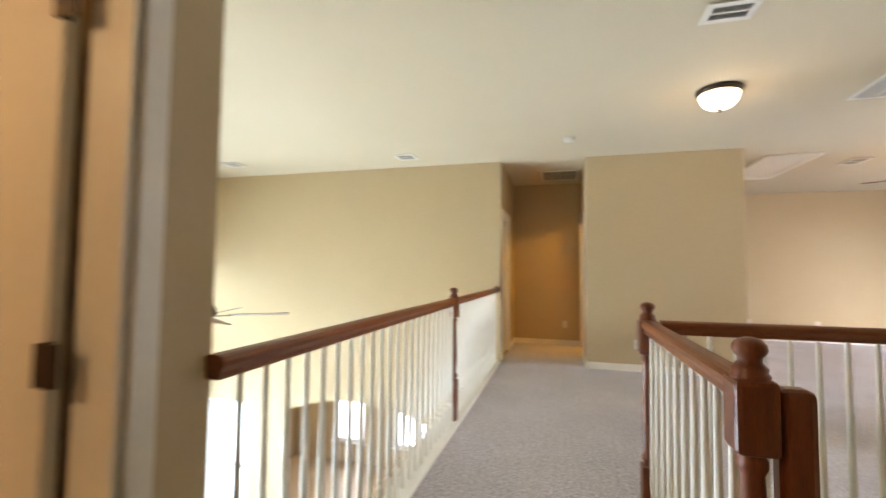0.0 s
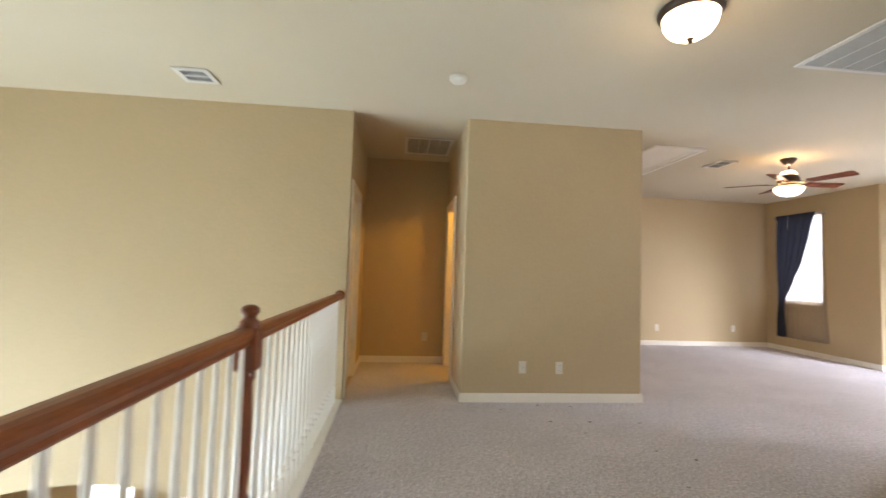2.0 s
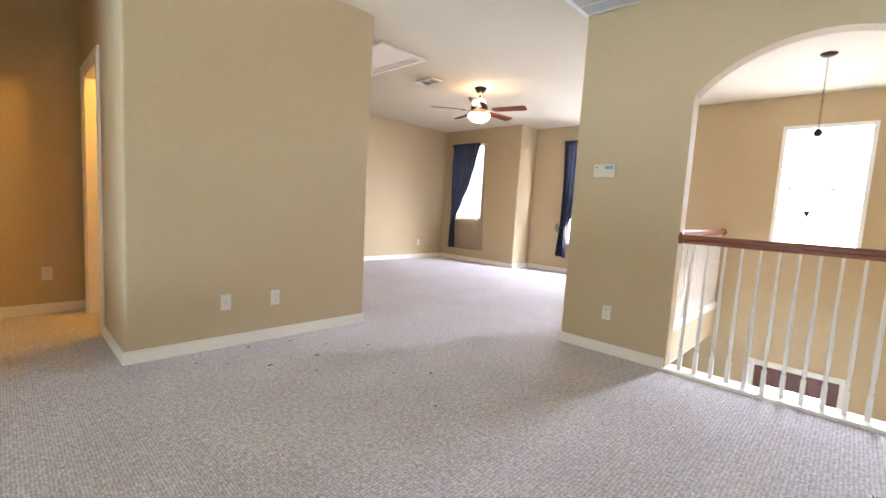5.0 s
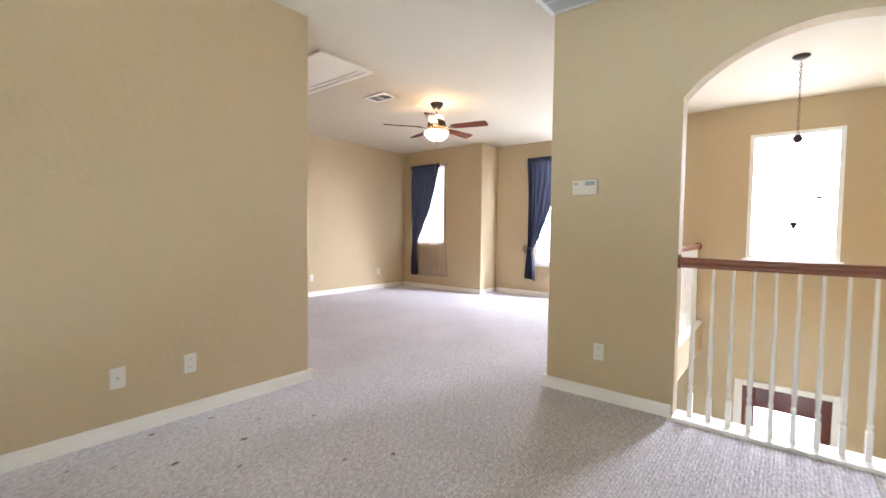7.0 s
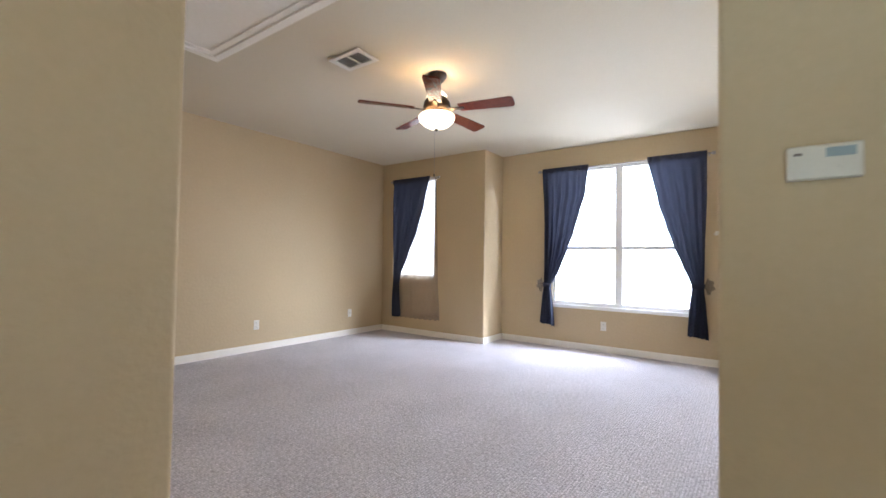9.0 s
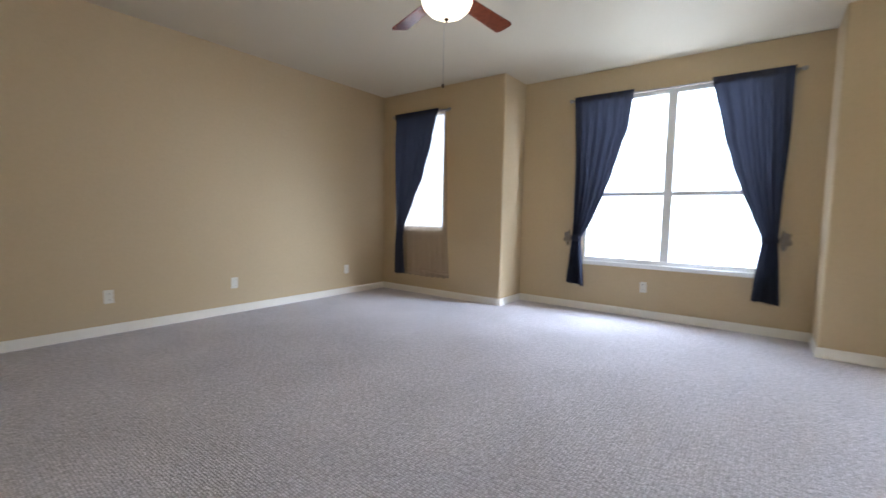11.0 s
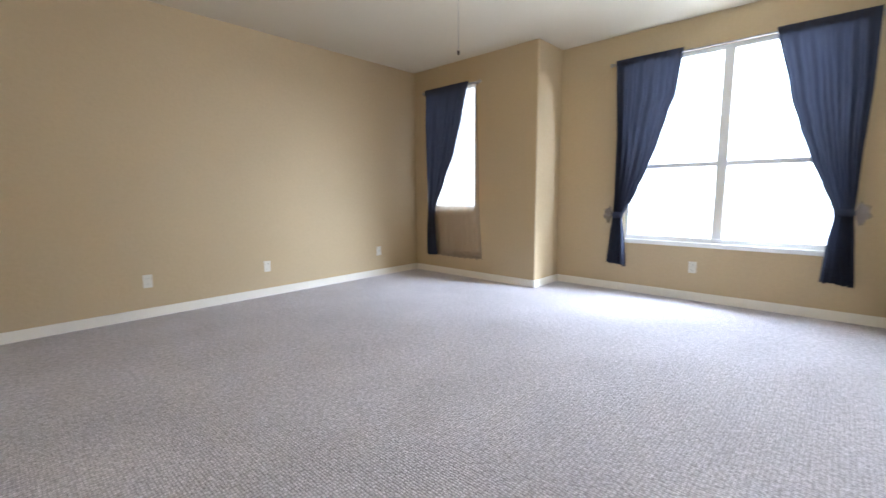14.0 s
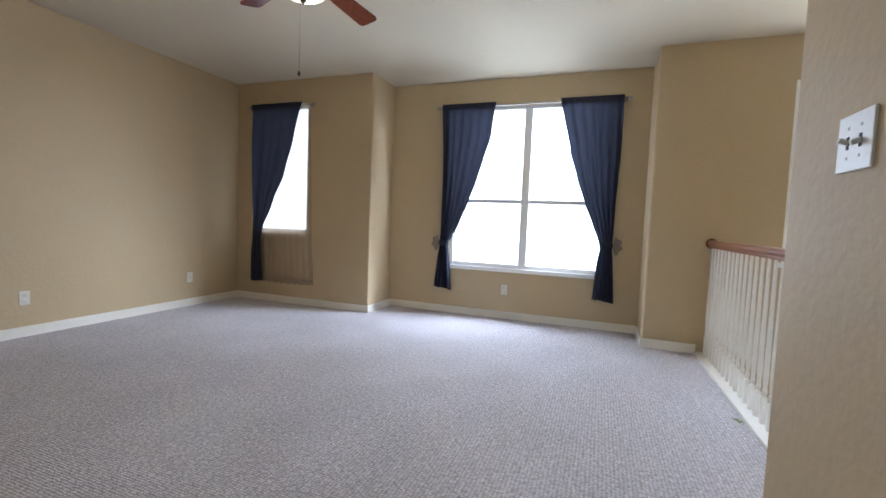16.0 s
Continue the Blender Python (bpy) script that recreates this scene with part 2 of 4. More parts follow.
def lathe(profile, seg=20, bm=None, cx=0.0, cy=0.0):
    """Turns (radius, height) pairs round the z axis."""
    bm = bm or bmesh.new()
    rings = []
    for r, z in profile:
        if r < 1e-5:
            rings.append([bm.verts.new((cx, cy, z))])
        else:
            rings.append([bm.verts.new((cx + r * math.cos(2 * math.pi * k / seg), cy + r * math.sin(2 * math.pi * k / seg), z)) for k in range(seg)])
    for a, b in zip(rings, rings[1:]):
        for k in range(seg):
            n = (k + 1) % seg
            if len(a) == 1 and len(b) > 1:
                bm.faces.new((a[0], b[n], b[k]))
            elif len(b) == 1 and len(a) > 1:
                bm.faces.new((a[k], a[n], b[0]))
            elif len(a) > 1:
                bm.faces.new((a[k], a[n], b[n], b[k]))
    bmesh.ops.recalc_face_normals(bm, faces=bm.faces)
    return bm


def tube(path, r, seg=8, bm=None):
    """A round bar along a line of points."""
    bm = bm or bmesh.new()
    pts = [Vector(p) for p in path]
    rings = []
    for i, p in enumerate(pts):
        d = (pts[min(i + 1, len(pts) - 1)] - pts[max(i - 1, 0)]).normalized()
        q = d.to_track_quat("Z", "Y")
        rings.append([bm.verts.new(p + q @ Vector((r * math.cos(2 * math.pi * k / seg), r * math.sin(2 * math.pi * k / seg), 0))) for k in range(seg)])
    for a, b in zip(rings, rings[1:]):
        for k in range(seg):
            bm.faces.new((a[k], a[(k + 1) % seg], b[(k + 1) % seg], b[k]))
    bm.faces.new(list(reversed(rings[0])))
    bm.faces.new(rings[-1])
    bmesh.ops.recalc_face_normals(bm, faces=bm.faces)
    return bm


def structure(name, bm, mat, label="", category="wall"):
    return tagged(link(name, bm, mat), label, category, kind="structure")


def arch_fill(bm, a0, a1, spring, rise, top, b0, b1, along_x, n=24):
    """The wall above an arched opening from a0 to a1, between b0 and b1 in depth."""
    half, mid = (a1 - a0) / 2, (a0 + a1) / 2
    radius = (half * half + rise * rise) / (2 * rise)
    rows = []
    for k in range(n + 1):
        a = a0 + (a1 - a0) * k / n
        z = spring + rise - radius + math.sqrt(max(radius * radius - (a - mid) ** 2, 0))
        quad = []
        for b in (b0, b1):
            for h in (z, top):
                quad.append(bm.verts.new((a, b, h) if along_x else (b, a, h)))
        rows.append(quad)
    for p, q in zip(rows, rows[1:]):
        for i, j in ((0, 1), (1, 3), (3, 2), (2, 0)):
            bm.faces.new((p[i], p[j], q[j], q[i]))
    bmesh.ops.recalc_face_normals(bm, faces=bm.faces)


def prism(poly, z0, z1, rounded=(), r=0.018, bm=None):
    """An upright block on a plan outline; the corners listed are bullnosed."""
    bm = bm or bmesh.new()
    lo = [bm.verts.new((x, y, z0)) for x, y in poly]
    hi = [bm.verts.new((x, y, z1)) for x, y in poly]
    n = len(poly)
    faces = [bm.faces.new(lo), bm.faces.new(hi)]
    for k in range(n):
        faces.append(bm.faces.new((lo[k], lo[(k + 1) % n], hi[(k + 1) % n], hi[k])))
    bmesh.ops.recalc_face_normals(bm, faces=faces)
    edges = [e for k in rounded for e in lo[k].link_edges if e.other_vert(lo[k]) is hi[k]]
    if edges:
        bmesh.ops.bevel(bm, geom=edges, offset=r, segments=5, affect="EDGES", profile=0.5)
    return bm


# ---- structure ----
bm = boxes((-0.29, 0.83, -0.8, 6.85, -0.015, 0), (0.83, 3.705, 3.27, 6.85, -0.015, 0), (-0.30, 2.5, 6.85, 8.57, -0.015, 0),
                      (3.705, 7.735, 5.0, 10.315, -0.015, 0), (2.5, 3.705, 6.85, 10.315, -0.015, 0), (-3.2, -0.38, -0.8, 1.815, -0.015, 0))
structure("carpet_floor", bm, M_CARPET, "worn greyish beige looped carpet, wall to wall", "carpet")
bm = boxes((-0.44, 0.95, -0.8, 6.85, -0.35, -0.016), (0.95, 3.705, 3.15, 6.85, -0.35, -0.016), (-0.42, 2.5, 6.85, 8.69, -0.35, -0.016),
           (3.705, 3.825, 3.22, 10.435, -0.35, -0.016), (3.825, 7.855, 4.85, 10.435, -0.35, -0.016), (2.5, 3.705, 6.85, 10.435, -0.35, -0.016),
           (-3.2, -0.44, -0.8, 1.815, -0.35, -0.016))
structure("floor_slab", bm, M_WALL, "painted edge of the upper floor", "floor")
structure("ground_floor", boxes((-5.7, 7.9, -0.9, 10.5, LOW - 0.1, LOW)), M_LOWFLOOR, "tan tiled floor of the storey below", "floor")
structure("ceiling", boxes((-5.7, 7.9, -0.9, 10.5, H, H + 0.12)), M_CEIL, "off-white textured ceiling", "ceiling")

# far wall of the great room with an arch and a glazed opening below
bm = boxes((-5.62, -0.30, 6.85, 6.97, -0.35, H), (-5.62, -5.10, 6.85, 6.97, LOW, -0.35), (-5.10, -4.26, 6.85, 6.97, -0.88, -0.35),
           (-5.10, -4.26, 6.85, 6.97, LOW, -2.92), (-4.26, -3.60, 6.85, 6.97, LOW, -0.35), (-1.33, 3.705, 6.85, 6.97, LOW, -0.35))
arch_fill(bm, -3.60, -1.33, -0.95, 0.23, -0.35, 6.85, 6.97, True)
structure("wall_north", bm, M_WALL, "tan painted wall of the two-storey great room")
structure("wall_pier", prism([(0.81, 6.85), (2.62, 6.85), (2.62, 10.315), (2.50, 10.315), (2.50, 6.97), (0.81, 6.97)], 0, H, (0, 1)), M_WALL, "tan painted wall between the landing and the game room")
bm = boxes((-0.42, -0.30, 6.97, 7.02, 0, H), (-0.42, -0.30, 7.02, 7.82, 2.04, H), (-0.42, -0.30, 7.82, 8.57, 0, H))
structure("wall_passage_west", bm, M_WALL, "tan painted passage wall with a doorway")
bm = boxes((0.81, 0.93, 6.97, 7.64, 0, H), (0.81, 0.93, 7.64, 8.40, 2.04, H), (0.81, 0.93, 8.40, 8.57, 0, H))
structure("wall_passage_east", bm, M_WALL, "tan painted passage wall with an open doorway")
structure("wall_passage_north", boxes((-0.42, 2.50, 8.57, 8.69, 0, H)), M_WALL, "tan painted wall at the end of the passage")
structure("wall_game_north", boxes((2.5, 7.855, 10.315, 10.435, -0.35, H)), M_WALL, "tan painted wall of the game room")
bm = prism([(7.20, 8.355), (7.735, 8.355), (7.735, 9.24), (7.20, 9.24)], 0, H, (0,))
for d in ((7.20, 7.735, 10.08, 10.315, 0, H), (7.20, 7.735, 9.24, 10.08, 0, 0.88), (7.20, 7.735, 9.24, 10.08, 2.45, H)):
    box(bm, *d)
structure("wall_game_northeast", bm, M_WALL, "tan painted wall standing forward round the narrow window")
bm = boxes((7.735, 7.855, 5.35, 5.80, 0, H), (7.735, 7.855, 7.57, 8.355, 0, H), (7.735, 7.855, 5.80, 7.57, 0, 0.575), (7.735, 7.855, 5.80, 7.57, 2.44, H))
structure("wall_game_east", bm, M_WALL, "tan painted window wall of the game room")
bm = prism([(7.21, 4.42), (7.735, 4.42), (7.735, 5.443), (7.21, 5.443)], LOW, H, (3,))
for d in ((7.21, 7.735, 2.62, 3.555, LOW, H), (7.21, 7.735, 3.555, 4.42, 2.375, H), (7.21, 7.735, 3.555, 4.42, -0.70, 0.865)):
    box(bm, *d)
structure("wall_foyer_east", bm, M_WALL, "tan painted front wall of the foyer")
structure("wall_foyer_south", boxes((3.825, 7.735, 2.50, 2.62, LOW, H)), M_WALL, "tan painted wall of the foyer")
bm = prism([(3.705, 4.535), (3.825, 4.535), (3.825, 5.277), (4.26, 5.277), (4.26, 5.397), (3.705, 5.397)], 0, H, (3, 4, 5))
box(bm, 3.705, 3.825, 1.0, 3.22, LOW, H)
arch_fill(bm, 3.22, 4.535, 1.995, 0.30, H, 3.705, 3.825, False)
structure("wall_arch", bm, M_WALL, "tan painted wall with an arched opening")
structure("wall_stair", boxes((0.95, 3.705, 0.88, 1.0, LOW, H), (0.95, 1.07, -0.8, 0.88, LOW, H)), M_WALL, "tan painted wall beside the stairs")
bm = boxes((-0.50, -0.38, -0.8, 0.905, 0, H), (-0.50, -0.38, 0.905, 1.695, 2.05, H), (-5.62, -0.50, 1.815, 1.935, LOW, H))
prism([(-0.50, 1.695), (-0.38, 1.695), (-0.38, 1.935), (-0.50, 1.935)], 0, H, (2,), bm=bm)
structure("wall_hall_west", bm, M_WALL, "tan painted wall with a bedroom doorway")
structure("wall_south", boxes((-5.62, 1.07, -0.92, -0.8, LOW, H), (-3.32, -3.2, -0.8, 1.815, 0, H)), M_WALL, "plain tan wall closing the hall")
bm = bmesh.new()
edges_y = [1.935, 2.30, 3.44, 3.85, 4.99, 5.41, 6.55, 6.85]
for k in range(0, 8, 2):
    box(bm, -5.52, -5.40, edges_y[k], edges_y[k + 1], LOW, H)
for k in range(1, 7, 2):
    for z0, z1 in ((LOW, -2.60), (-0.90, -0.02), (1.50, H)):
        box(bm, -5.52, -5.40, edges_y[k], edges_y[k + 1], z0, z1)
structure("wall_west", bm, M_WALL, "tan painted window wall of the great room")
bm = boxes((-5.62, -4.55, 10.0, 10.12, LOW, -0.35), (-3.75, -3.10, 10.0, 10.12, LOW, -0.35), (-1.925, 3.7, 10.0, 10.12, LOW, -0.35),
           (-4.55, -3.75, 10.0, 10.12, LOW, -2.65), (-3.10, -1.925, 10.0, 10.12, LOW, -2.65), (-4.55, -3.75, 10.0, 10.12, -0.85, -0.35), (-3.10, -1.925, 10.0, 10.12, -0.85, -0.35),
           (-5.62, -5.50, 6.97, 10.0, LOW, -0.35), (3.58, 3.7, 6.97, 10.0, LOW, -0.35))
structure("wall_breakfast_room", bm, M_WALL, "tan walls of the room below the landing")
structure("ceiling_breakfast_room", boxes((-5.62, -0.42, 6.97, 10.12, -0.35, -0.25)), M_CEIL, "off-white ceiling of the lower room", "ceiling")

# baseboards
def baseboard(*runs):
    bm = bmesh.new()
    for x0, x1, y0, y1 in runs:
        box(bm, x0, x1, y0, y1, 0, 0.068)
        dx, dy = x1 - x0, y1 - y0
        if dx > dy:
            box(bm, x0, x1, y0 + 0.003, y1 - 0.003, 0.0685, 0.084)
        else:
            box(bm, x0 + 0.003, x1 - 0.003, y0, y1, 0.0685, 0.084)
    return structure("baseboard", bm, M_TRIM, "white painted baseboard", "baseboard")


B = 0.015
baseboard((0.81 - B, 2.62, 6.85 - B, 6.85), (0.81 - B, 0.81, 6.85, 7.57))
baseboard((2.62, 2.62 + B, 6.85 - B, 10.315))
baseboard((2.62 + B, 7.20, 10.315 - B, 10.315))
baseboard((7.20 - B, 7.20, 8.355, 10.315 - B), (7.20 - B, 7.735, 8.355 - B, 8.355), (7.735 - B, 7.735, 5.443 + B, 8.355 - B), (7.21 - B, 7.735, 5.443, 5.443 + B), (7.21 - B, 7.21, 5.0, 5.443))
baseboard((3.705 - B, 3.705, 4.545, 5.397 + B), (3.705, 4.26 + B, 5.397, 5.397 + B), (4.26, 4.26 + B, 5.277, 5.397))
baseboard((-0.30, 0.81, 8.57 - B, 8.57), (-0.30, -0.30 + B, 7.90, 8.57 - B))
baseboard((-0.38, -0.38 + B, 1.765, 1.925), (-0.38, -0.38 + B, -0.8, 0.825))


# ---- doors and windows ----
def casing(name, x, y0, y1, top, side, thick=0.12):
    """A cased opening in a wall that faces along x; side is +1 or -1, the way the face looks."""
    e = tagged(new(name), "white painted door casing and jamb", "door frame", kind="structure")
    w, d = 0.062, 0.018
    xf = x + side * d
    a, b = min(x, xf), max(x, xf)
    part("casing_board", boxes((a, b, y0 - w, y0, 0, top + w), bevel=0.004), M_TRIM, e)
    part("casing_board", boxes((a, b, y1, y1 + w, 0, top + w), bevel=0.004), M_TRIM, e)
    part("casing_board", boxes((a, b, y0 + 0.001, y1 - 0.001, top, top + w), bevel=0.004), M_TRIM, e)
    xb = x - side * thick
    a, b = min(x, xb), max(x, xb)
    part("jamb", boxes((a, b, y0, y0 + 0.018, 0, top)), M_TRIM, e)
    part("jamb", boxes((a, b, y1 - 0.018, y1, 0, top)), M_TRIM, e)
    part("jamb", boxes((a, b, y0 + 0.019, y1 - 0.019, top - 0.018, top)), M_TRIM, e)
    return e


def hinge(parent, x, y, z):
    h = part("hinge", boxes((x - 0.035, x + 0.030, y - 0.003, y + 0.003, z - 0.045, z + 0.045), bevel=0.001), M_BRONZE, parent, "dark bronze hinge")
    part("hinge_knuckle", tube([(x, y - 0.006, z - 0.048), (x, y - 0.006, z + 0.048)], 0.008, 10), M_BRONZE, h)


def panel_door(name, wide, high, label, mat=None):
    """A six-panel slab from the hinge at the origin along x, its face towards -y."""
    mat = mat or M_TRIM
    e = empty(name, 0, 0, 0, label, "door")
    part("door_slab", boxes((0, wide, 0, 0.035, 0.01, high), bevel=0.003), mat, e)
    for z0, z1 in ((0.20, 0.80), (0.92, 1.50), (1.62, high - 0.12)):
        for x0, x1 in ((0.11, wide / 2 - 0.05), (wide / 2 + 0.05, wide - 0.11)):
            part("door_panel", boxes((x0, x1, -0.006, 0.02, z0, z1), bevel=0.006), mat, e)
    return e


bedroom_frame = casing("door_frame_bedroom", -0.38, 0.905, 1.695, 2.05, 1)
bedroom_door = panel_door("bedroom_door", 0.75, 2.03, "open white panelled bedroom door with bronze hinges")
bedroom_door.matrix_world = pose(-0.525, 1.64, 0, 0, 0, 180) @ pose(0, -0.035, 0)
for hz in (0.25, 1.02, 1.80):
    hinge(bedroom_door, -0.004, 0.038, hz)
bedroom_frame.name = "door_1"
casing("door_2", 0.81, 7.64, 8.40, 2.04, -1)
casing("door_3", -0.30, 7.02, 7.82, 2.04, 1)
closet = panel_door("passage_door", 0.76, 2.02, "closed cream panelled door in the passage")
closet.matrix_world = pose(-0.34, 7.04, 0, 0, 0, 90)


def window(name, x, y0, y1, z0, z1, side, label, split=True, rails=(0.5,), bars=True, sill=True, axis="x", depth=0.05):
    """A vinyl window in a wall; side is the way to the room along the axis. Built about x, then turned for axis 'y'."""
    e = tagged(new(name), label, "window", kind="structure")
    f = 0.045
    def put(kind, a, b, c, d, dx0=0.0, dx1=depth, mat=M_VINYL, bevel=0.003, parent=e):
        xa, xb = sorted((x - side * dx0, x - side * dx1))
        bm = boxes((xa, xb, a, b, c, d), bevel=bevel)
        if axis == "y":
            for v in bm.verts:
                v.co = Vector((v.co.y, v.co.x, v.co.z))
            bmesh.ops.reverse_faces(bm, faces=bm.faces)
        return part(kind, bm, mat, parent)
    put("window_frame", y0, y0 + f, z0, z1)
    put("window_frame", y1 - f, y1, z0, z1)
    put("window_frame", y0 + f, y1 - f, z0, z0 + f)
    put("window_frame", y0 + f, y1 - f, z1 - f, z1)
    mids = [(y0 + f, y1 - f)]
    if split:
        m = (y0 + y1) / 2
        put("mullion", m - 0.045, m + 0.045, z0 + f, z1 - f, -0.004, depth)
        mids = [(y0 + f, m - 0.045), (m + 0.045, y1 - f)]
    for a, b in mids:
        for r in rails:
            zr = z0 + (z1 - z0) * r
            put("meeting_rail", a, b, zr - 0.022, zr + 0.022, 0.004, depth - 0.004)
        pane = put("pane", a, b, z0 + f, z1 - f, depth * 0.5, depth * 0.5 + 0.004, M_GLASS, 0.0)
        pane.visible_shadow = False
        if bars:
            mid = (a + b) / 2
            put("muntin", mid - 0.005, mid + 0.005, z0 + f, z0 + (z1 - z0) * rails[0] - 0.022, depth * 0.5 + 0.012, depth * 0.5 + 0.018, M_VINYL, 0.0)
            zq = z0 + (z1 - z0) * rails[0] * 0.5
            put("muntin", a, b, zq - 0.005, zq + 0.005, depth * 0.5 + 0.019, depth * 0.5 + 0.025, M_VINYL, 0.0)
    if sill:
        put("window_sill", y0 - 0.03, y1 + 0.03, z0 - 0.045, z0 - 0.001, -0.045, depth)
    return e


window("window_1", 7.76, 5.80, 7.57, 0.585, 2.44, -1, "wide white double window with four sashes", rails=(0.415,))
window("window_2", 7.265, 9.24, 10.08, 0.88, 2.45, -1, "narrow white sash window behind a sheer curtain", split=False, sill=False, rails=(), bars=False)
window("window_3", 7.225, 3.555, 4.42, 0.865, 2.375, -1, "tall white foyer window above the front door", split=False, bars=False, rails=())
for k, wy in enumerate((5.98, 4.42, 2.87)):
    window("window_%d" % (4 + 2 * k), -5.43, wy - 0.57, wy + 0.57, -0.02, 1.50, 1, "white window high in the great room", split=False, bars=False)
    window("window_%d" % (5 + 2 * k), -5.43, wy - 0.57, wy + 0.57, -2.60, -0.90, 1, "white window low in the great room", split=False, bars=False)
window("window_10", 6.87, -5.10, -4.26, -2.92, -0.88, -1, "white glazed opening of the great room", split=False, bars=False, axis="y")
window("window_11", 10.02, -4.55, -3.75, -2.65, -0.85, -1, "white window of the breakfast room", split=False, axis="y")
window("window_12", 10.02, -3.10, -1.925, -2.65, -0.85, -1, "wide white window of the breakfast room", axis="y")

# front door, dark wood with a large glass
fd = tagged(new("door_4"), "dark mahogany front door with large clear glass", "door", kind="structure")
part("casing_board", boxes((7.185, 7.21, 3.475, 3.555, LOW, -0.65), bevel=0.004), M_TRIM, fd)
part("casing_board", boxes((7.185, 7.21, 4.395, 4.475, LOW, -0.65), bevel=0.004), M_TRIM, fd)
part("casing_board", boxes((7.185, 7.21, 3.556, 4.394, -0.72, -0.65), bevel=0.004), M_TRIM, fd)
part("stile", boxes((7.24, 7.29, 3.557, 3.685, LOW, -0.725), bevel=0.006), M_BLADE, fd)
part("stile", boxes((7.24, 7.29, 4.265, 4.393, LOW, -0.725), bevel=0.006), M_BLADE, fd)
part("top_rail", boxes((7.24, 7.29, 3.686, 4.264, -0.98, -0.725), bevel=0.006), M_BLADE, fd)
part("bottom_rail", boxes((7.24, 7.29, 3.686, 4.264, LOW, -2.80), bevel=0.006), M_BLADE, fd)
glass = part("pane", boxes((7.263, 7.267, 3.686, 4.264, -2.80, -0.98)), M_GLASS, fd)
glass.visible_shadow = False


# ---- railings ----
RAIL = 1.005


def rail_bar(length, wood):
    """A moulded handrail along +y from the origin, its top at z = 0."""
    half = [(0.0, 0.0), (0.015, -0.001), (0.026, -0.006), (0.033, -0.017), (0.033, -0.029), (0.027, -0.038), (0.023, -0.045), (0.023, -0.057), (0.019, -0.064)]
    ring = half + [(-a, b) for a, b in reversed(half[1:])]
    bm = bmesh.new()
    a = [bm.verts.new((p, 0, q)) for p, q in ring]
    b = [bm.verts.new((p, length, q)) for p, q in ring]
    n = len(ring)
    for k in range(n):
        bm.faces.new((a[k], a[(k + 1) % n], b[(k + 1) % n], b[k]))
    bm.faces.new(a)
    bm.faces.new(list(reversed(b)))
    bmesh.ops.recalc_face_normals(bm, faces=bm.faces)
    return bm


def baluster_mesh():
    """White turned baluster: square foot block, ring, then a slender taper up to the rail."""
    top = RAIL - 0.05
    bm = boxes((-0.014, 0.014, -0.014, 0.014, 0.0, 0.15), bevel=0.002)
    lathe([(0.0135, 0.15), (0.009, 0.162), (0.0135, 0.175), (0.0140, 0.188), (0.010, 0.20), (0.0145, 0.28), (0.0135, 0.45), (0.0105, 0.70), (0.0085, top)], 10, bm)
    me = bpy.data.meshes.new("baluster")
    bm.to_mesh(me)
    bm.free()
    me.materials.append(M_WHITE)
    return me


BALUSTER = baluster_mesh()


def newel(parent, x, y):
    """Turned newel: square foot, turned shaft, square block at the rail, ball-topped cap."""
    e = part("newel_post", boxes((-0.035, 0.035, -0.035, 0.035, 0.0, 0.34), bevel=0.004), M_WOODZ, parent, "turned cherry-stained newel post")
    e.matrix_basis = pose(x, y, 0)
    part("newel_shaft", lathe([(0.034, 0.335), (0.024, 0.35), (0.033, 0.365), (0.033, 0.38), (0.022, 0.40), (0.029, 0.50), (0.027, 0.66), (0.022, 0.80), (0.029, 0.815), (0.029, 0.83), (0.021, 0.845), (0.033, 0.868)], 18), M_WOODZ, e, smooth=True)
    part("newel_block", boxes((-0.042, 0.042, -0.042, 0.042, 0.845, 1.002), bevel=0.012), M_WOODZ, e)
    part("newel_finial", lathe([(0.037, 0.999), (0.038, 1.008), (0.033, 1.014), (0.035, 1.022), (0.030, 1.028), (0.023, 1.036), (0.024, 1.045), (0.031, 1.053), (0.034, 1.062), (0.032, 1.072), (0.024, 1.081), (0.012, 1.086), (0, 1.087)], 18), M_WOODZ, e, smooth=True)
    return e


def rosette(parent, x, y, rz, rise=0.0):
    o = part("rosette", lathe([(0, 0.020), (0.030, 0.020), (0.036, 0.014), (0.045, 0.010), (0.047, 0.0), (0, 0)], 24), M_WOODZ, parent, "round cherry-stained wall rosette", True)
    o.matrix_basis = pose(x, y, RAIL + rise - 0.028) @ pose(0, 0, 0, 0, 0, rz) @ pose(0, 0, 0, 0, 90, 0)
    return o


def railing(label, x, y, rz, length, wood=None, gap=0.104, curb=(-0.06, 0.06), start=0.06, skip=(), rise=0.0):
    """A level railing from (x, y) along the heading rz; local +y runs along it."""
    e = empty("railing", x, y, 0, label, "railing", "landing railings", rz)
    part("handrail", rail_bar(length, wood), wood or M_WOOD, e, "dark cherry-stained moulded handrail").matrix_basis = pose(0, 0, RAIL + rise)
    part("base_plate", boxes((curb[0], curb[1], 0, length, -0.014, 0.022), bevel=0.004), M_WHITE, e, "white painted base plate")
    n = int((length - start) / gap) + 1
    for k in range(n):
        yy = start + k * gap
        if any(abs(yy - q) < 0.06 for q in skip) or yy > length - 0.03:
            continue
        b = new("baluster", BALUSTER)
        b.parent = e
        b.matrix_basis = pose(0, yy, 0.022)
    return e


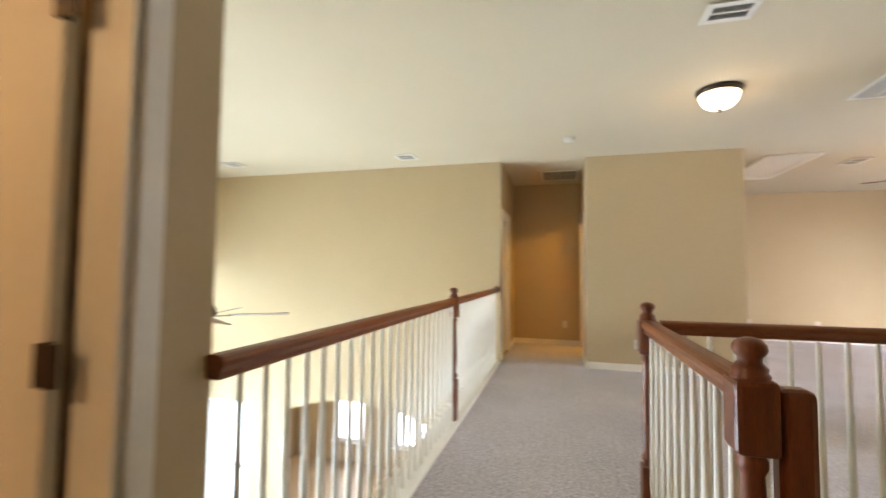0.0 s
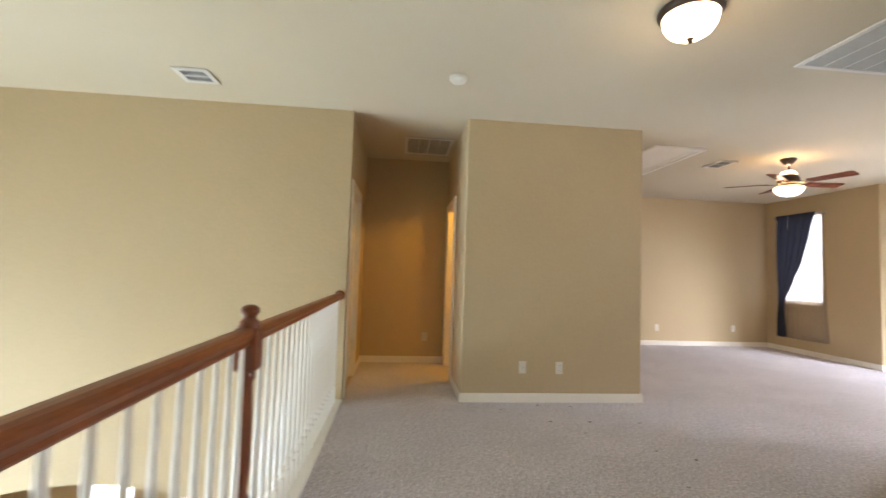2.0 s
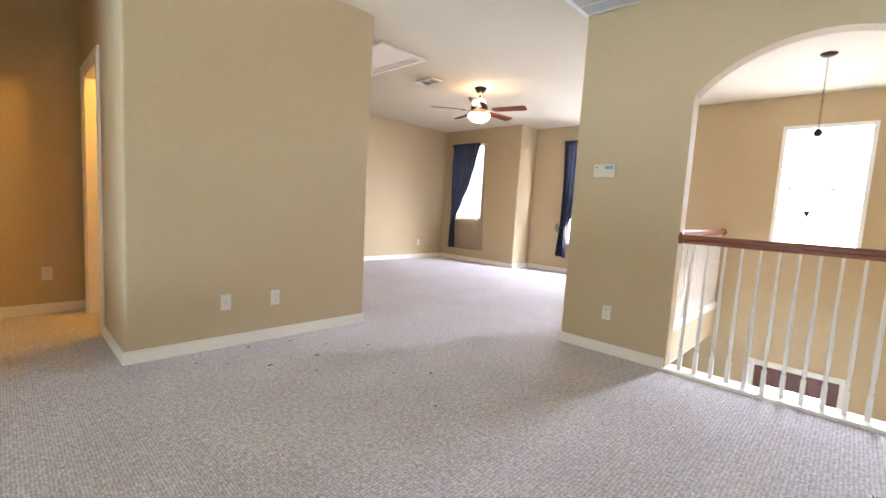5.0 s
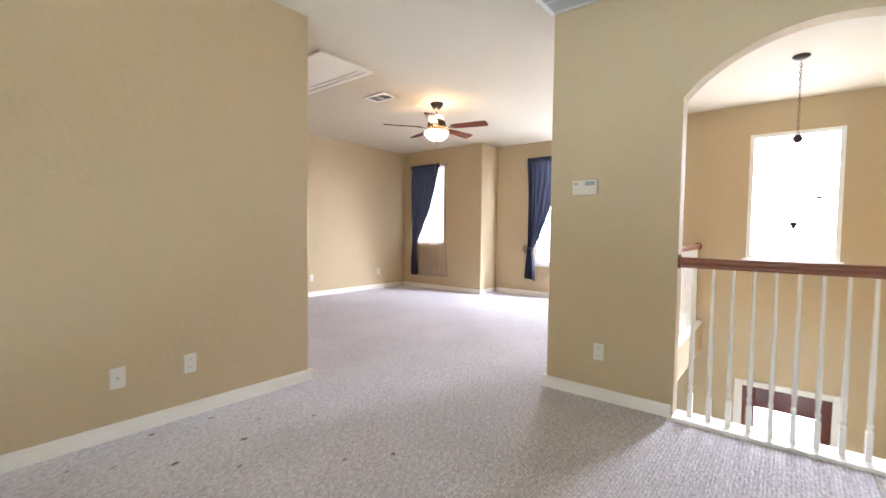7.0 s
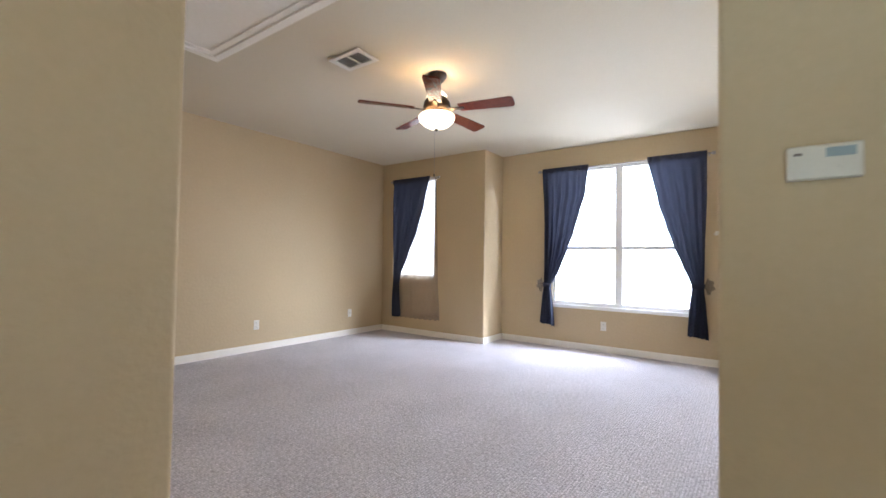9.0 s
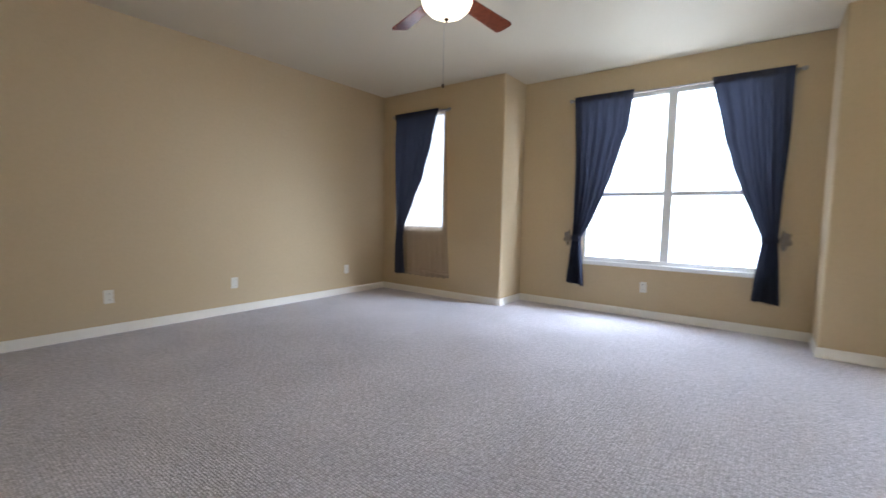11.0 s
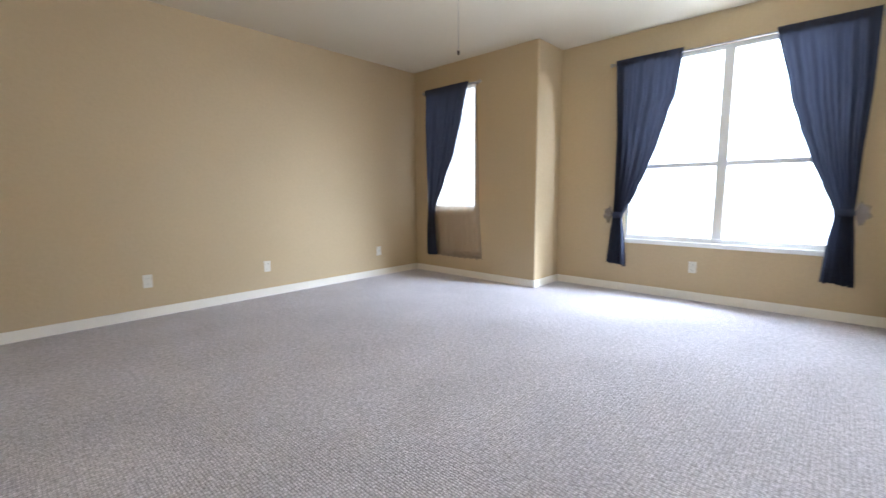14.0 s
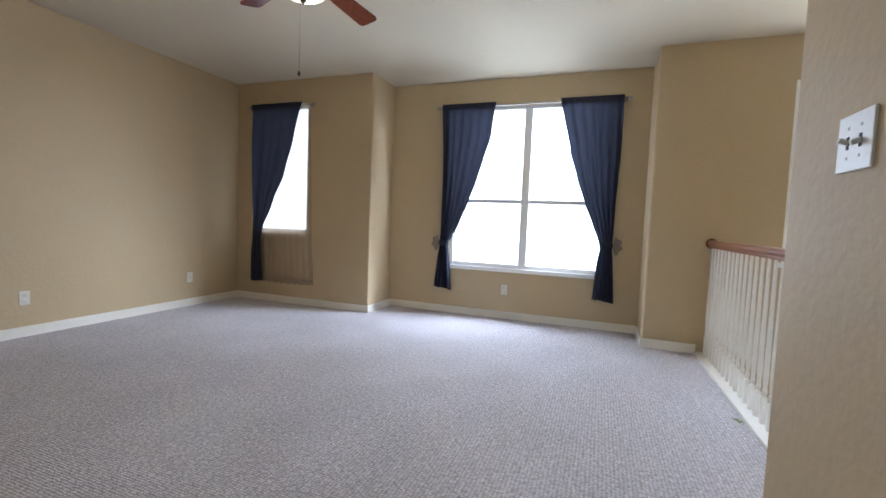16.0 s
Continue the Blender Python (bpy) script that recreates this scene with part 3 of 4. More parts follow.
left = railing("cherry-topped railing with white turned balusters above the great room", -0.355, 1.905, 0, 4.945, curb=(-0.065, 0.065), skip=(2.523,), gap=0.1075, start=0.097)
newel(left, 0, 2.523)
rosette(left, 0, 4.945, -90)
part("fascia", boxes((-0.075, -0.066, 0.032, 4.945, -0.36, 0.01)), M_WHITE, left, "white painted fascia board")
short = railing("cherry-topped railing with white balusters beside the stairs", 0.885, 2.075, 0, 1.13, gap=0.103, start=0.109)
newel(short, 0, 0)
newel(short, 0, 1.13)
# gooseneck of the stair handrail beside the lower newel
part("gooseneck", boxes((0.043, 0.112, -0.03, 0.03, 0.40, 0.985), bevel=0.016), M_WOODZ, short, "upright gooseneck of the stair handrail")
railing("cherry-topped railing with white balusters above the stairwell", 0.94, 3.205, -90, 2.765, gap=0.1025, start=0.1)
arch_rail = railing("cherry-topped railing in the arched opening", 3.74, 3.22, 0, 1.315, curb=(-0.085, 0.085), gap=0.0995, start=0.0325, rise=0.012)
rosette(arch_rail, 0, 1.315, -90, 0.012)
rosette(arch_rail, 0, 0, 90, 0.012)
game_rail = railing("cherry-topped railing between the game room and the foyer", 3.825, 4.935, -90, 3.385, curb=(-0.075, 0.075), gap=0.102, rise=0.018)
rosette(game_rail, 0, 3.385, -90, 0.018)
rosette(game_rail, 0, 0, 90, 0.018)
part("fascia", boxes((0.076, 0.085, 0, 3.385, -0.36, 0.01)), M_WHITE, game_rail, "white painted fascia board")

# stairs going down beside the landing
stairs = empty("staircase", 0.95, 1.0, 0, "carpeted stairs going down from the landing", "stairs")
for k in range(9):
    zt = -0.18 * (k + 1)
    part("tread", boxes((0.27 * k, 0.27 * k + 0.30, 0.005, 1.05, zt - 0.18, zt), bevel=0.008), M_CARPET, stairs)
part("landing", boxes((2.46, 2.712, 0.005, 2.20, -2.0, -1.80)), M_CARPET, stairs)
sr = part("stair_handrail", tube([(0.12, 1.09, 0.62), (2.5, 1.09, -0.97)], 0.028, 12), M_WOODX, stairs, "cherry-stained sloping handrail", True)


# ---- lamps and ceiling things ----
def flush_lamp(x, y):
    e = empty("ceiling_lamp", x, y, H, "flush ceiling lamp with bronze ring and lit frosted bowl", "lamp")
    part("base_ring", lathe([(0, 0), (0.165, 0), (0.170, -0.012), (0.166, -0.030), (0.150, -0.042), (0.140, -0.044), (0.0, -0.040)], 36), M_BRONZE, e, smooth=True)
    part("glass_bowl", lathe([(0.146, -0.045), (0.146, -0.055), (0.136, -0.095), (0.112, -0.130), (0.075, -0.155), (0.030, -0.166), (0, -0.167)], 36), M_SHADE, e, "lit frosted glass bowl", True).visible_shadow = False
    part("finial", lathe([(0.016, -0.164), (0.018, -0.172), (0.010, -0.180), (0.013, -0.188), (0, -0.198)], 14), M_BRONZE, e, smooth=True)
    return e


flush_lamp(1.755, 4.93)


def ceiling_fan(x, y, z_blade, span, first, label, mats, lit, head=1.0, rod=None):
    """A five-bladed fan; the origin lies at the ceiling."""
    e = empty("ceiling_fan", x, y, H, label, "ceiling fan")
    zb = z_blade - H
    part("canopy", lathe([(0, 0), (0.080, 0), (0.083, -0.014), (0.076, -0.030), (0.052, -0.062), (0.034, -0.078), (0.016, -0.083), (0, -0.083)], 28), M_BRONZE, e, smooth=True)
    part("downrod", tube([(0, 0, -0.06), (0, 0, zb + 0.10)], 0.012, 12), rod or M_BRONZE, e, smooth=True)
    part("motor_housing", lathe([(0, zb + 0.125), (0.045 * head, zb + 0.12), (0.085 * head, zb + 0.10), (0.112 * head, zb + 0.06), (0.118 * head, zb + 0.02), (0.105 * head, zb - 0.01), (0.060 * head, zb - 0.03), (0, zb - 0.03)], 32), M_BRONZE, e, smooth=True)
    for k in range(5):
        a = radians(first + 72 * k)
        turn = Matrix.Rotation(a, 4, "Z")
        bm = bmesh.new()
        r0, r1, w0, w1, t = 0.20, span, 0.052, 0.068, 0.004
        outline = [(r0, -w0), (r1 - 0.03, -w1), (r1 - 0.008, -w1 + 0.008), (r1, -w1 + 0.03), (r1, w1 - 0.03), (r1 - 0.008, w1 - 0.008), (r1 - 0.03, w1), (r0, w0)]
        up = [bm.verts.new((p, q, t)) for p, q in outline]
        dn = [bm.verts.new((p, q, -t)) for p, q in outline]
        n = len(outline)
        bm.faces.new(up)
        bm.faces.new(list(reversed(dn)))
        for i in range(n):
            bm.faces.new((dn[i], dn[(i + 1) % n], up[(i + 1) % n], up[i]))
        blade = part("blade", bm, mats[k], e)
        blade.matrix_basis = Matrix.Translation((0, 0, zb)) @ turn @ Matrix.Rotation(radians(-12), 4, "X")
        arm = part("blade_arm", boxes((0.09, 0.24, -0.018, 0.018, -0.012, -0.005), bevel=0.002), M_BRONZE, blade)
    part("collar", lathe([(0.016, zb + 0.165), (0.040, zb + 0.160), (0.046, zb + 0.140), (0.040, zb + 0.122), (0.016, zb + 0.118)], 24), M_BRONZE, e, smooth=True)
    if lit:
        part("upper_glass", lathe([(0.050, zb + 0.150), (0.066, zb + 0.142), (0.080, zb + 0.122), (0.086, zb + 0.104)], 28), M_SHADE, e, "lit frosted uplight glass", True).visible_shadow = False
        part("light_fitter", lathe([(0, zb - 0.03), (0.085, zb - 0.03), (0.100, zb - 0.040), (0.096, zb - 0.052), (0.05, zb - 0.058), (0, zb - 0.058)], 28), M_BRASS, e, "pale brass light fitter", smooth=True)
        part("glass_bowl", lathe([(0.140 * head, zb - 0.045), (0.152 * head, zb - 0.058), (0.153 * head, zb - 0.070), (0.140 * head, zb - 0.100), (0.108 * head, zb - 0.132), (0.060 * head, zb - 0.155), (0.020 * head, zb - 0.162), (0, zb - 0.163)], 36), M_SHADE, e, "lit frosted glass bowl", True).visible_shadow = False
        part("finial", lathe([(0.014, zb - 0.156), (0.018, zb - 0.166), (0.010, zb - 0.176), (0, zb - 0.190)], 14), M_BRONZE, e, smooth=True)
        part("pull_chain", tube([(-0.008, 0.012, zb - 0.05), (-0.008, 0.012, zb - 0.545)], 0.0016, 6), M_STEEL, e)
        part("chain_knob", lathe([(0, 0.0), (0.007, -0.003), (0.008, -0.018), (0.004, -0.026), (0, -0.027)], 10), M_BRONZE, e, smooth=True).matrix_basis = pose(-0.008, 0.012, zb - 0.545)
    return e


ceiling_fan(4.856, 7.468, 2.437, 0.66, -75, "bronze ceiling fan with mahogany blades and lit bowl", [M_BLADE] * 5, True)
ceiling_fan(-2.68, 4.24, 0.79, 0.74, 37, "bronze ceiling fan on a long rod in the great room", [M_BLADE_SHEEN] * 5, False, 0.9, M_STEEL)


def register(name, x0, x1, y0, y1, label, slats, along="y", border=0.03, split=0):
    """A ceiling grille: white frame, louvres tilted along one way, a dark sheet painting the duct's shade."""
    e = empty(name, (x0 + x1) / 2, (y0 + y1) / 2, H, label, "ceiling vent")
    w, d = (x1 - x0) / 2, (y1 - y0) / 2
    part("backing", boxes((-w + 0.01, w - 0.01, -d + 0.01, d - 0.01, -0.004, -0.001)), M_DUCT_SHADE, e)
    for a in ((-w, w, -d, -d + border), (-w, w, d - border, d), (-w, -w + border, -d + border, d - border), (w - border, w, -d + border, d - border)):
        part("frame", boxes((*a, -0.016, -0.0045), bevel=0.003), M_GRILLE, e)
    for q in range(split):
        if along == "x":
            c = -d + border + (2 * d - 2 * border) * (q + 1) / (split + 1)
            part("divider", boxes((-w + border, w - border, c - 0.006, c + 0.006, -0.015, -0.005)), M_GRILLE, e)
        else:
            c = -w + border + (2 * w - 2 * border) * (q + 1) / (split + 1)
            part("divider", boxes((c - 0.005, c + 0.005, -d + border, d - border, -0.015, -0.005)), M_GRILLE, e)
    long = w - border if along == "x" else d - border
    side = d - border if along == "x" else w - border
    bm = boxes((-long, long, -0.0065, 0.0065, -0.0007, 0.0007)) if along == "x" else boxes((-0.0065, 0.0065, -long, long, -0.0007, 0.0007))
    tilt = pose(0, 0, 0, 40, 0, 0) if along == "x" else pose(0, 0, 0, 0, 40, 0)
    first = None
    for k in range(slats):
        c = -side + 2 * side * (k + 0.5) / slats
        m = (pose(0, c, -0.011) if along == "x" else pose(c, 0, -0.011)) @ tilt
        if first is None:
            first = part("slat", bm, M_SLAT, e)
            first.matrix_basis = m
        else:
            again("slat", first, e, m)
    return e


register("return_air_grille", 2.855, 3.68, 4.82, 5.40, "large white return-air grille on the ceiling", 30, "y", 0.035, 4)
register("return_air_grille", 0.20, 0.76, 7.53, 8.20, "white return-air grille on the passage ceiling", 22, "y", 0.035, 3)
for x0, x1, y0, y1 in ((1.30, 1.575, 3.63, 3.84), (-1.62, -1.35, 6.16, 6.42), (-4.21, -3.95, 6.0, 6.24), (4.14, 4.37, 7.675, 8.02), (6.3, 6.6, 3.0, 3.3)):
    register("ceiling_vent", x0, x1, y0, y1, "small white louvred supply vent on the ceiling", 11, "x", 0.04, 1)

smoke = empty("smoke_detector", 0.59, 5.98, H, "round white plastic smoke detector on the ceiling", "smoke detector")
part("base", lathe([(0, 0), (0.068, 0), (0.068, -0.012), (0, -0.012)], 28), M_PLATE, smoke, smooth=False)
part("cover", lathe([(0.062, -0.012), (0.064, -0.022), (0.056, -0.036), (0.030, -0.042), (0, -0.043)], 28), M_PLATE, smoke, smooth=True)

hatch = empty("attic_hatch", 3.333, 8.02, H, "white trimmed attic hatch in the ceiling", "attic hatch")
part("panel", boxes((-0.26, 0.26, -0.69, 0.69, -0.006, -0.001)), M_TRIM, hatch)
for a in ((-0.32, 0.32, -0.75, -0.685), (-0.32, 0.32, 0.685, 0.75), (-0.32, -0.255, -0.684, 0.684), (0.255, 0.32, -0.684, 0.684)):
    part("trim_board", boxes((*a, -0.024, -0.001), bevel=0.006), M_TRIM, hatch)

for a in ((-0.254, 0.254, -0.683, -0.63), (-0.254, 0.254, 0.63, 0.683), (-0.254, -0.20, -0.629, 0.629), (0.20, 0.254, -0.629, 0.629)):
    part("panel_lip", boxes((*a, -0.015, -0.0065), bevel=0.003), M_TRIM, hatch)

# foyer pendant
pend = empty("pendant_lamp", 5.69, 3.98, H, "bronze chain pendant with a pale glass bowl", "pendant lamp")
part("canopy", lathe([(0, 0), (0.065, 0), (0.066, -0.010), (0.040, -0.028), (0.012, -0.034), (0, -0.034)], 24), M_BRONZE, pend, smooth=True)
link_bm = tube([(0.009 * math.cos(a), 0, 0.018 * math.sin(a)) for a in [2 * math.pi * k / 10 for k in range(11)]], 0.0025, 5)
first_link = part("chain_link", link_bm, M_BRONZE, pend)
first_link.matrix_basis = pose(0, 0, -0.05)
for k in range(1, 22):
    again("chain_link", first_link, pend, pose(0, 0, -0.05 - 0.030 * k, 0, 0, 90 * (k % 2)))
part("cap", lathe([(0, -0.69), (0.020, -0.69), (0.036, -0.715), (0.040, -0.73), (0.018, -0.76), (0, -0.765)], 20), M_BRONZE, pend, smooth=True)
for k in range(3):
    a = 2 * math.pi * k / 3 + 0.4
    part("rod", tube([(0.02 * math.cos(a), 0.02 * math.sin(a), -0.74), (0.178 * math.cos(a), 0.178 * math.sin(a), -1.25)], 0.002, 6), M_BRONZE, pend)
part("rim", lathe([(0.180, -1.246), (0.185, -1.248), (0.185, -1.257), (0.180, -1.259)], 40), M_BRONZE, pend, smooth=True)
part("glass_bowl", lathe([(0.181, -1.254), (0.172, -1.305), (0.140, -1.375), (0.088, -1.435), (0.025, -1.465), (0, -1.466)], 40), M_CLEAR, pend, "clear pale glass bowl", True)
part("finial", lathe([(0.016, -1.464), (0.028, -1.474), (0.030, -1.484), (0.012, -1.500), (0.013, -1.512), (0, -1.528)], 14), M_BRONZE, pend, smooth=True)


# ---- wall plates ----
def outlet(x, y, z, rz, kind="outlet"):
    """A plate on a wall; local -y is the way to the room."""
    label = {"outlet": "white plastic duplex wall outlet", "blank": "white plastic cable jack plate", "switch": "white two-gang switch plate with toggles"}[kind]
    e = empty({"outlet": "wall_outlet", "blank": "cable_plate", "switch": "light_switch"}[kind], x, y, z, label, "wall plate", "wall plates", rz)
    w = 0.064 if kind == "switch" else 0.0355
    part("plate", boxes((-w, w, -0.006, 0, -0.058, 0.058), bevel=0.0025), M_PLATE, e)
    if kind == "outlet":
        for dz in (-0.026, 0.026):
            s = part("socket", boxes((-0.017, 0.017, -0.008, -0.005, dz - 0.014, dz + 0.014), bevel=0.0015), M_PLATE, e)
            for dx in (-0.006, 0.006):
                part("slot", boxes((dx - 0.0012, dx + 0.0012, -0.0085, -0.0075, dz - 0.005, dz + 0.005)), M_SLOT_SHADE, s)
    elif kind == "blank":
        part("jack", lathe([(0, -0.012), (0.006, -0.012), (0.006, 0.0), (0, 0)], 12), M_STEEL, e).matrix_basis = pose(0, 0, 0, -90, 0, 0) @ pose(0, 0, 0.0)
    else:
        for dx in (-0.023, 0.023):
            # dark sheet that paints the shadow round each toggle
            part("toggle_shade", boxes((dx - 0.0055, dx + 0.0055, -0.0066, -0.0055, -0.013, 0.013)), M_SLOT_SHADE, e)
            t = part("toggle", boxes((-0.0045, 0.0045, -0.018, 0, -0.005, 0.005), bevel=0.0015), M_PLATE, e)
            t.matrix_basis = pose(dx, -0.005, 0, -22 if dx < 0 else 22, 0, 0)
            for dz in (-0.030, 0.030):
                part("screw", boxes((dx - 0.003, dx + 0.003, -0.0068, -0.0055, dz - 0.003, dz + 0.003), bevel=0.001), M_STEEL, e)
    return e


outlet(1.409, 6.85, 0.331, 0, "blank")
outlet(1.776, 6.85, 0.328, 0)
outlet(3.705, 5.006, 0.334, -90)
outlet(3.877, 10.315, 0.328, 0)
outlet(4.971, 10.315, 0.322, 0)
outlet(6.497, 10.315, 0.332, 0, "blank")
outlet(7.735, 6.867, 0.335, -90)
outlet(0.555, 8.57, 0.345, 0)
outlet(2.62, 8.6, 0.34, 90)
outlet(3.943, 5.397, 1.284, 180, "switch")

thermo = empty("thermostat", 3.705, 5.128, 1.477, "white plastic thermostat with a small grey display", "thermostat", rz=-90)
part("case", boxes((-0.088, 0.088, -0.028, 0, -0.052, 0.052), bevel=0.006), M_CREAM, thermo)
part("display", boxes((0.005, 0.072, -0.0295, -0.0275, 0.012, 0.040), bevel=0.0005), M_LCD, thermo)
part("button", boxes((0.030, 0.050, -0.031, -0.028, -0.020, -0.012), bevel=0.001), M_CREAM, thermo)
part("mark", boxes((-0.070, -0.050, -0.0290, -0.0277, 0.022, 0.030)), M_LINT, thermo)


# ---- curtains ----
def cloth(keys, x, folds, depth, name, mat, parent, label="", wall=None):
    """Hanging cloth facing -x. keys: height, first edge, second edge along y, from the top down."""
    bm = bmesh.new()
    nu, nv = folds * 8, 40
    top, bottom = keys[0][0], keys[-1][0]
    rows = []
    for j in range(nv + 1):
        z = top + (bottom - top) * j / nv
        for (z0, a0, b0), (z1, a1, b1) in zip(keys, keys[1:]):
            if z <= z0 + 1e-6 and z >= z1 - 1e-6:
                t = (z0 - z) / (z0 - z1)
                t = t * t * (3 - 2 * t) * 0.4 + t * 0.6
                a, b = a0 + (a1 - a0) * t, b0 + (b1 - b0) * t
                break
        row = []
        for i in range(nu + 1):
            u = i / nu
            wave = math.sin(2 * math.pi * folds * u + 0.6 * math.sin(3 * u + j * 0.06))
            wave = 0.62 * wave + 1.5 * noise.noise((u * 3.6, j * 0.06, x + keys[0][1])) + 0.5 * noise.noise((u * 9, j * 0.12, x))
            grow = 0.12 + 0.88 * min(1, j / 8)
            px = x - depth * wave * grow - min(0.022, 1.2 * depth)
            if wall is not None and i < 3:
                px = (wall, wall * 0.6 + px * 0.4, px)[i]
            row.append(bm.verts.new((px, a + (b - a) * u, z + (0.008 * math.sin(folds * 6 * u) + 0.018 * math.sin(2.2 * u + keys[0][1])) * max(0, j - nv + 3) / 3)))
        rows.append(row)
    for p, q in zip(rows, rows[1:]):
        for i in range(nu):
            bm.faces.new((p[i], p[i + 1], q[i + 1], q[i]))
    ob = part(name, bm, mat, parent, label, True)
    return ob


def curtain_rod(x, y0, y1, z, label):
    e = empty("curtain_rod", x, (y0 + y1) / 2, z, label, "curtain rod")
    h = (y1 - y0) / 2
    part("rod", tube([(0, -h, 0), (0, h, 0)], 0.008, 12), M_STEEL, e, smooth=True)
    for s in (-1, 1):
        f = part("finial", lathe([(0, -0.012), (0.014, -0.010), (0.017, 0), (0.020, 0.012), (0.017, 0.026), (0.008, 0.032), (0, 0.033)], 14), M_STEEL, e, smooth=True)
        f.matrix_basis = pose(0, s * (h + 0.002), 0, -90 * s, 0, 0)
        part("bracket", boxes((-0.006, 0.075, s * (h - 0.03) - 0.006, s * (h - 0.03) + 0.006, -0.022, -0.010), bevel=0.002), M_STEEL, e)
    return e


def tieback(parent, x, y, z, wide, side):
    part("tieback_band", lathe([(wide, -0.03), (wide + 0.008, -0.015), (wide + 0.008, 0.015), (wide, 0.03)], 20), M_NAVY, parent, "navy cloth tieback", True).matrix_basis = Matrix.Translation((x, y, z)) @ Matrix.Diagonal((0.8, 1, 1, 1))
    bm = bmesh.new()
    strip = []
    for k in range(49):
        a = -1.25 + 2.5 * k / 48
        fold = 0.012 * math.sin(k * 1.05)
        reach = 0.098 + 0.010 * math.sin(k * 0.41) + 0.005 * math.sin(k * 1.7)
        strip.append([bm.verts.new((x + fold * f, y + side * (wide + r * math.cos(a)), z + r * math.sin(a))) for r, f in ((0.005, 0.2), (0.5 * reach, 0.7), (reach, 1.0))])
    for p, q in zip(strip, strip[1:]):
        for k in range(2):
            bm.faces.new((p[k], p[k + 1], q[k + 1], q[k]))
    part("tieback_ruffle", bm, M_RUFFLE, parent, "gathered grey sheer cloth", True)


curtain_rod(7.665, 5.66, 7.72, 2.428, "slim steel curtain rod across the wide window")
curtain_rod(7.16, 9.15, 10.075, 2.425, "slim steel curtain rod across the narrow window")
c1 = empty("curtain", 0, 0, 0, "navy cotton curtain tied back beside the wide window", "curtain", "navy curtains")
cloth([(2.458, 7.683, 7.043), (2.06, 7.662, 7.082), (1.866, 7.652, 7.148), (1.582, 7.640, 7.228), (1.346, 7.636, 7.310), (1.086, 7.636, 7.411), (0.93, 7.645, 7.500), (0.83, 7.655, 7.556), (0.62, 7.684, 7.525), (0.29, 7.708, 7.490)], 7.662, 6, 0.037, "cloth", M_NAVY, c1)
cloth([(2.460, 7.684, 7.042), (2.425, 7.682, 7.045), (2.388, 7.680, 7.050)], 7.645, 14, 0.005, "rod_pocket", M_HEADER, c1, "dark stitched rod pocket")
tieback(c1, 7.65, 7.604, 0.845, 0.052, 1)
c2 = empty("curtain", 0, 0, 0, "navy cotton curtain tied back beside the wide window", "curtain", "navy curtains")
cloth([(2.458, 5.708, 6.338), (1.88, 5.708, 6.208), (1.63, 5.718, 6.132), (1.37, 5.728, 6.044), (1.14, 5.731, 5.950), (0.97, 5.734, 5.880), (0.90, 5.738, 5.857), (0.65, 5.714, 5.888), (0.313, 5.690, 5.906)], 7.662, 6, 0.037, "cloth", M_NAVY, c2)
cloth([(2.460, 5.707, 6.339), (2.425, 5.707, 6.331), (2.388, 5.707, 6.323)], 7.645, 14, 0.005, "rod_pocket", M_HEADER, c2, "dark stitched rod pocket")
tieback(c2, 7.65, 5.798, 0.91, 0.06, -1)
c3 = empty("curtain", 0, 0, 0, "navy cotton curtain drawn aside at the narrow window", "curtain", "navy curtains")
cloth([(2.452, 10.05, 9.287), (2.05, 10.05, 9.39), (1.62, 10.04, 9.530), (1.25, 10.02, 9.69), (0.92, 10.0, 9.838), (0.80, 9.995, 9.868), (0.55, 10.01, 9.858), (0.265, 10.02, 9.850)], 7.15, 5, 0.022, "cloth", M_NAVY, c3, wall=7.195)
cloth([(2.453, 10.05, 9.286), (2.42, 10.05, 9.292), (2.385, 10.05, 9.301)], 7.142, 14, 0.004, "rod_pocket", M_HEADER, c3, "dark stitched rod pocket")
c4 = empty("sheer_curtain", 0, 0, 0, "thin brownish sheer curtain over the narrow window", "curtain")
cloth([(2.43, 9.96, 9.20), (0.89, 9.95, 9.15), (0.265, 9.94, 9.110)], 7.192, 9, 0.005, "cloth", M_SHEER, c4)
cloth([(0.345, 9.94, 9.114), (0.300, 9.94, 9.112), (0.262, 9.94, 9.110)], 7.189, 9, 0.005, "hem", M_SHEER, c4, "doubled sheer hem")

# dark drapery in the corner of the great room, floor level
c5 = empty("long_curtain", -5.3, 6.78, -0.9, "dark patterned curtain in the great room corner", "curtain")
c5.matrix_world = pose(-5.3, 6.82, 0, 0, 0, 90)
cloth([(-0.75, -0.14, 0.16), (-1.8, -0.13, 0.15), (-3.05, -0.14, 0.16)], 0.0, 4, 0.02, "cloth", M_DARKCLOTH, c5)

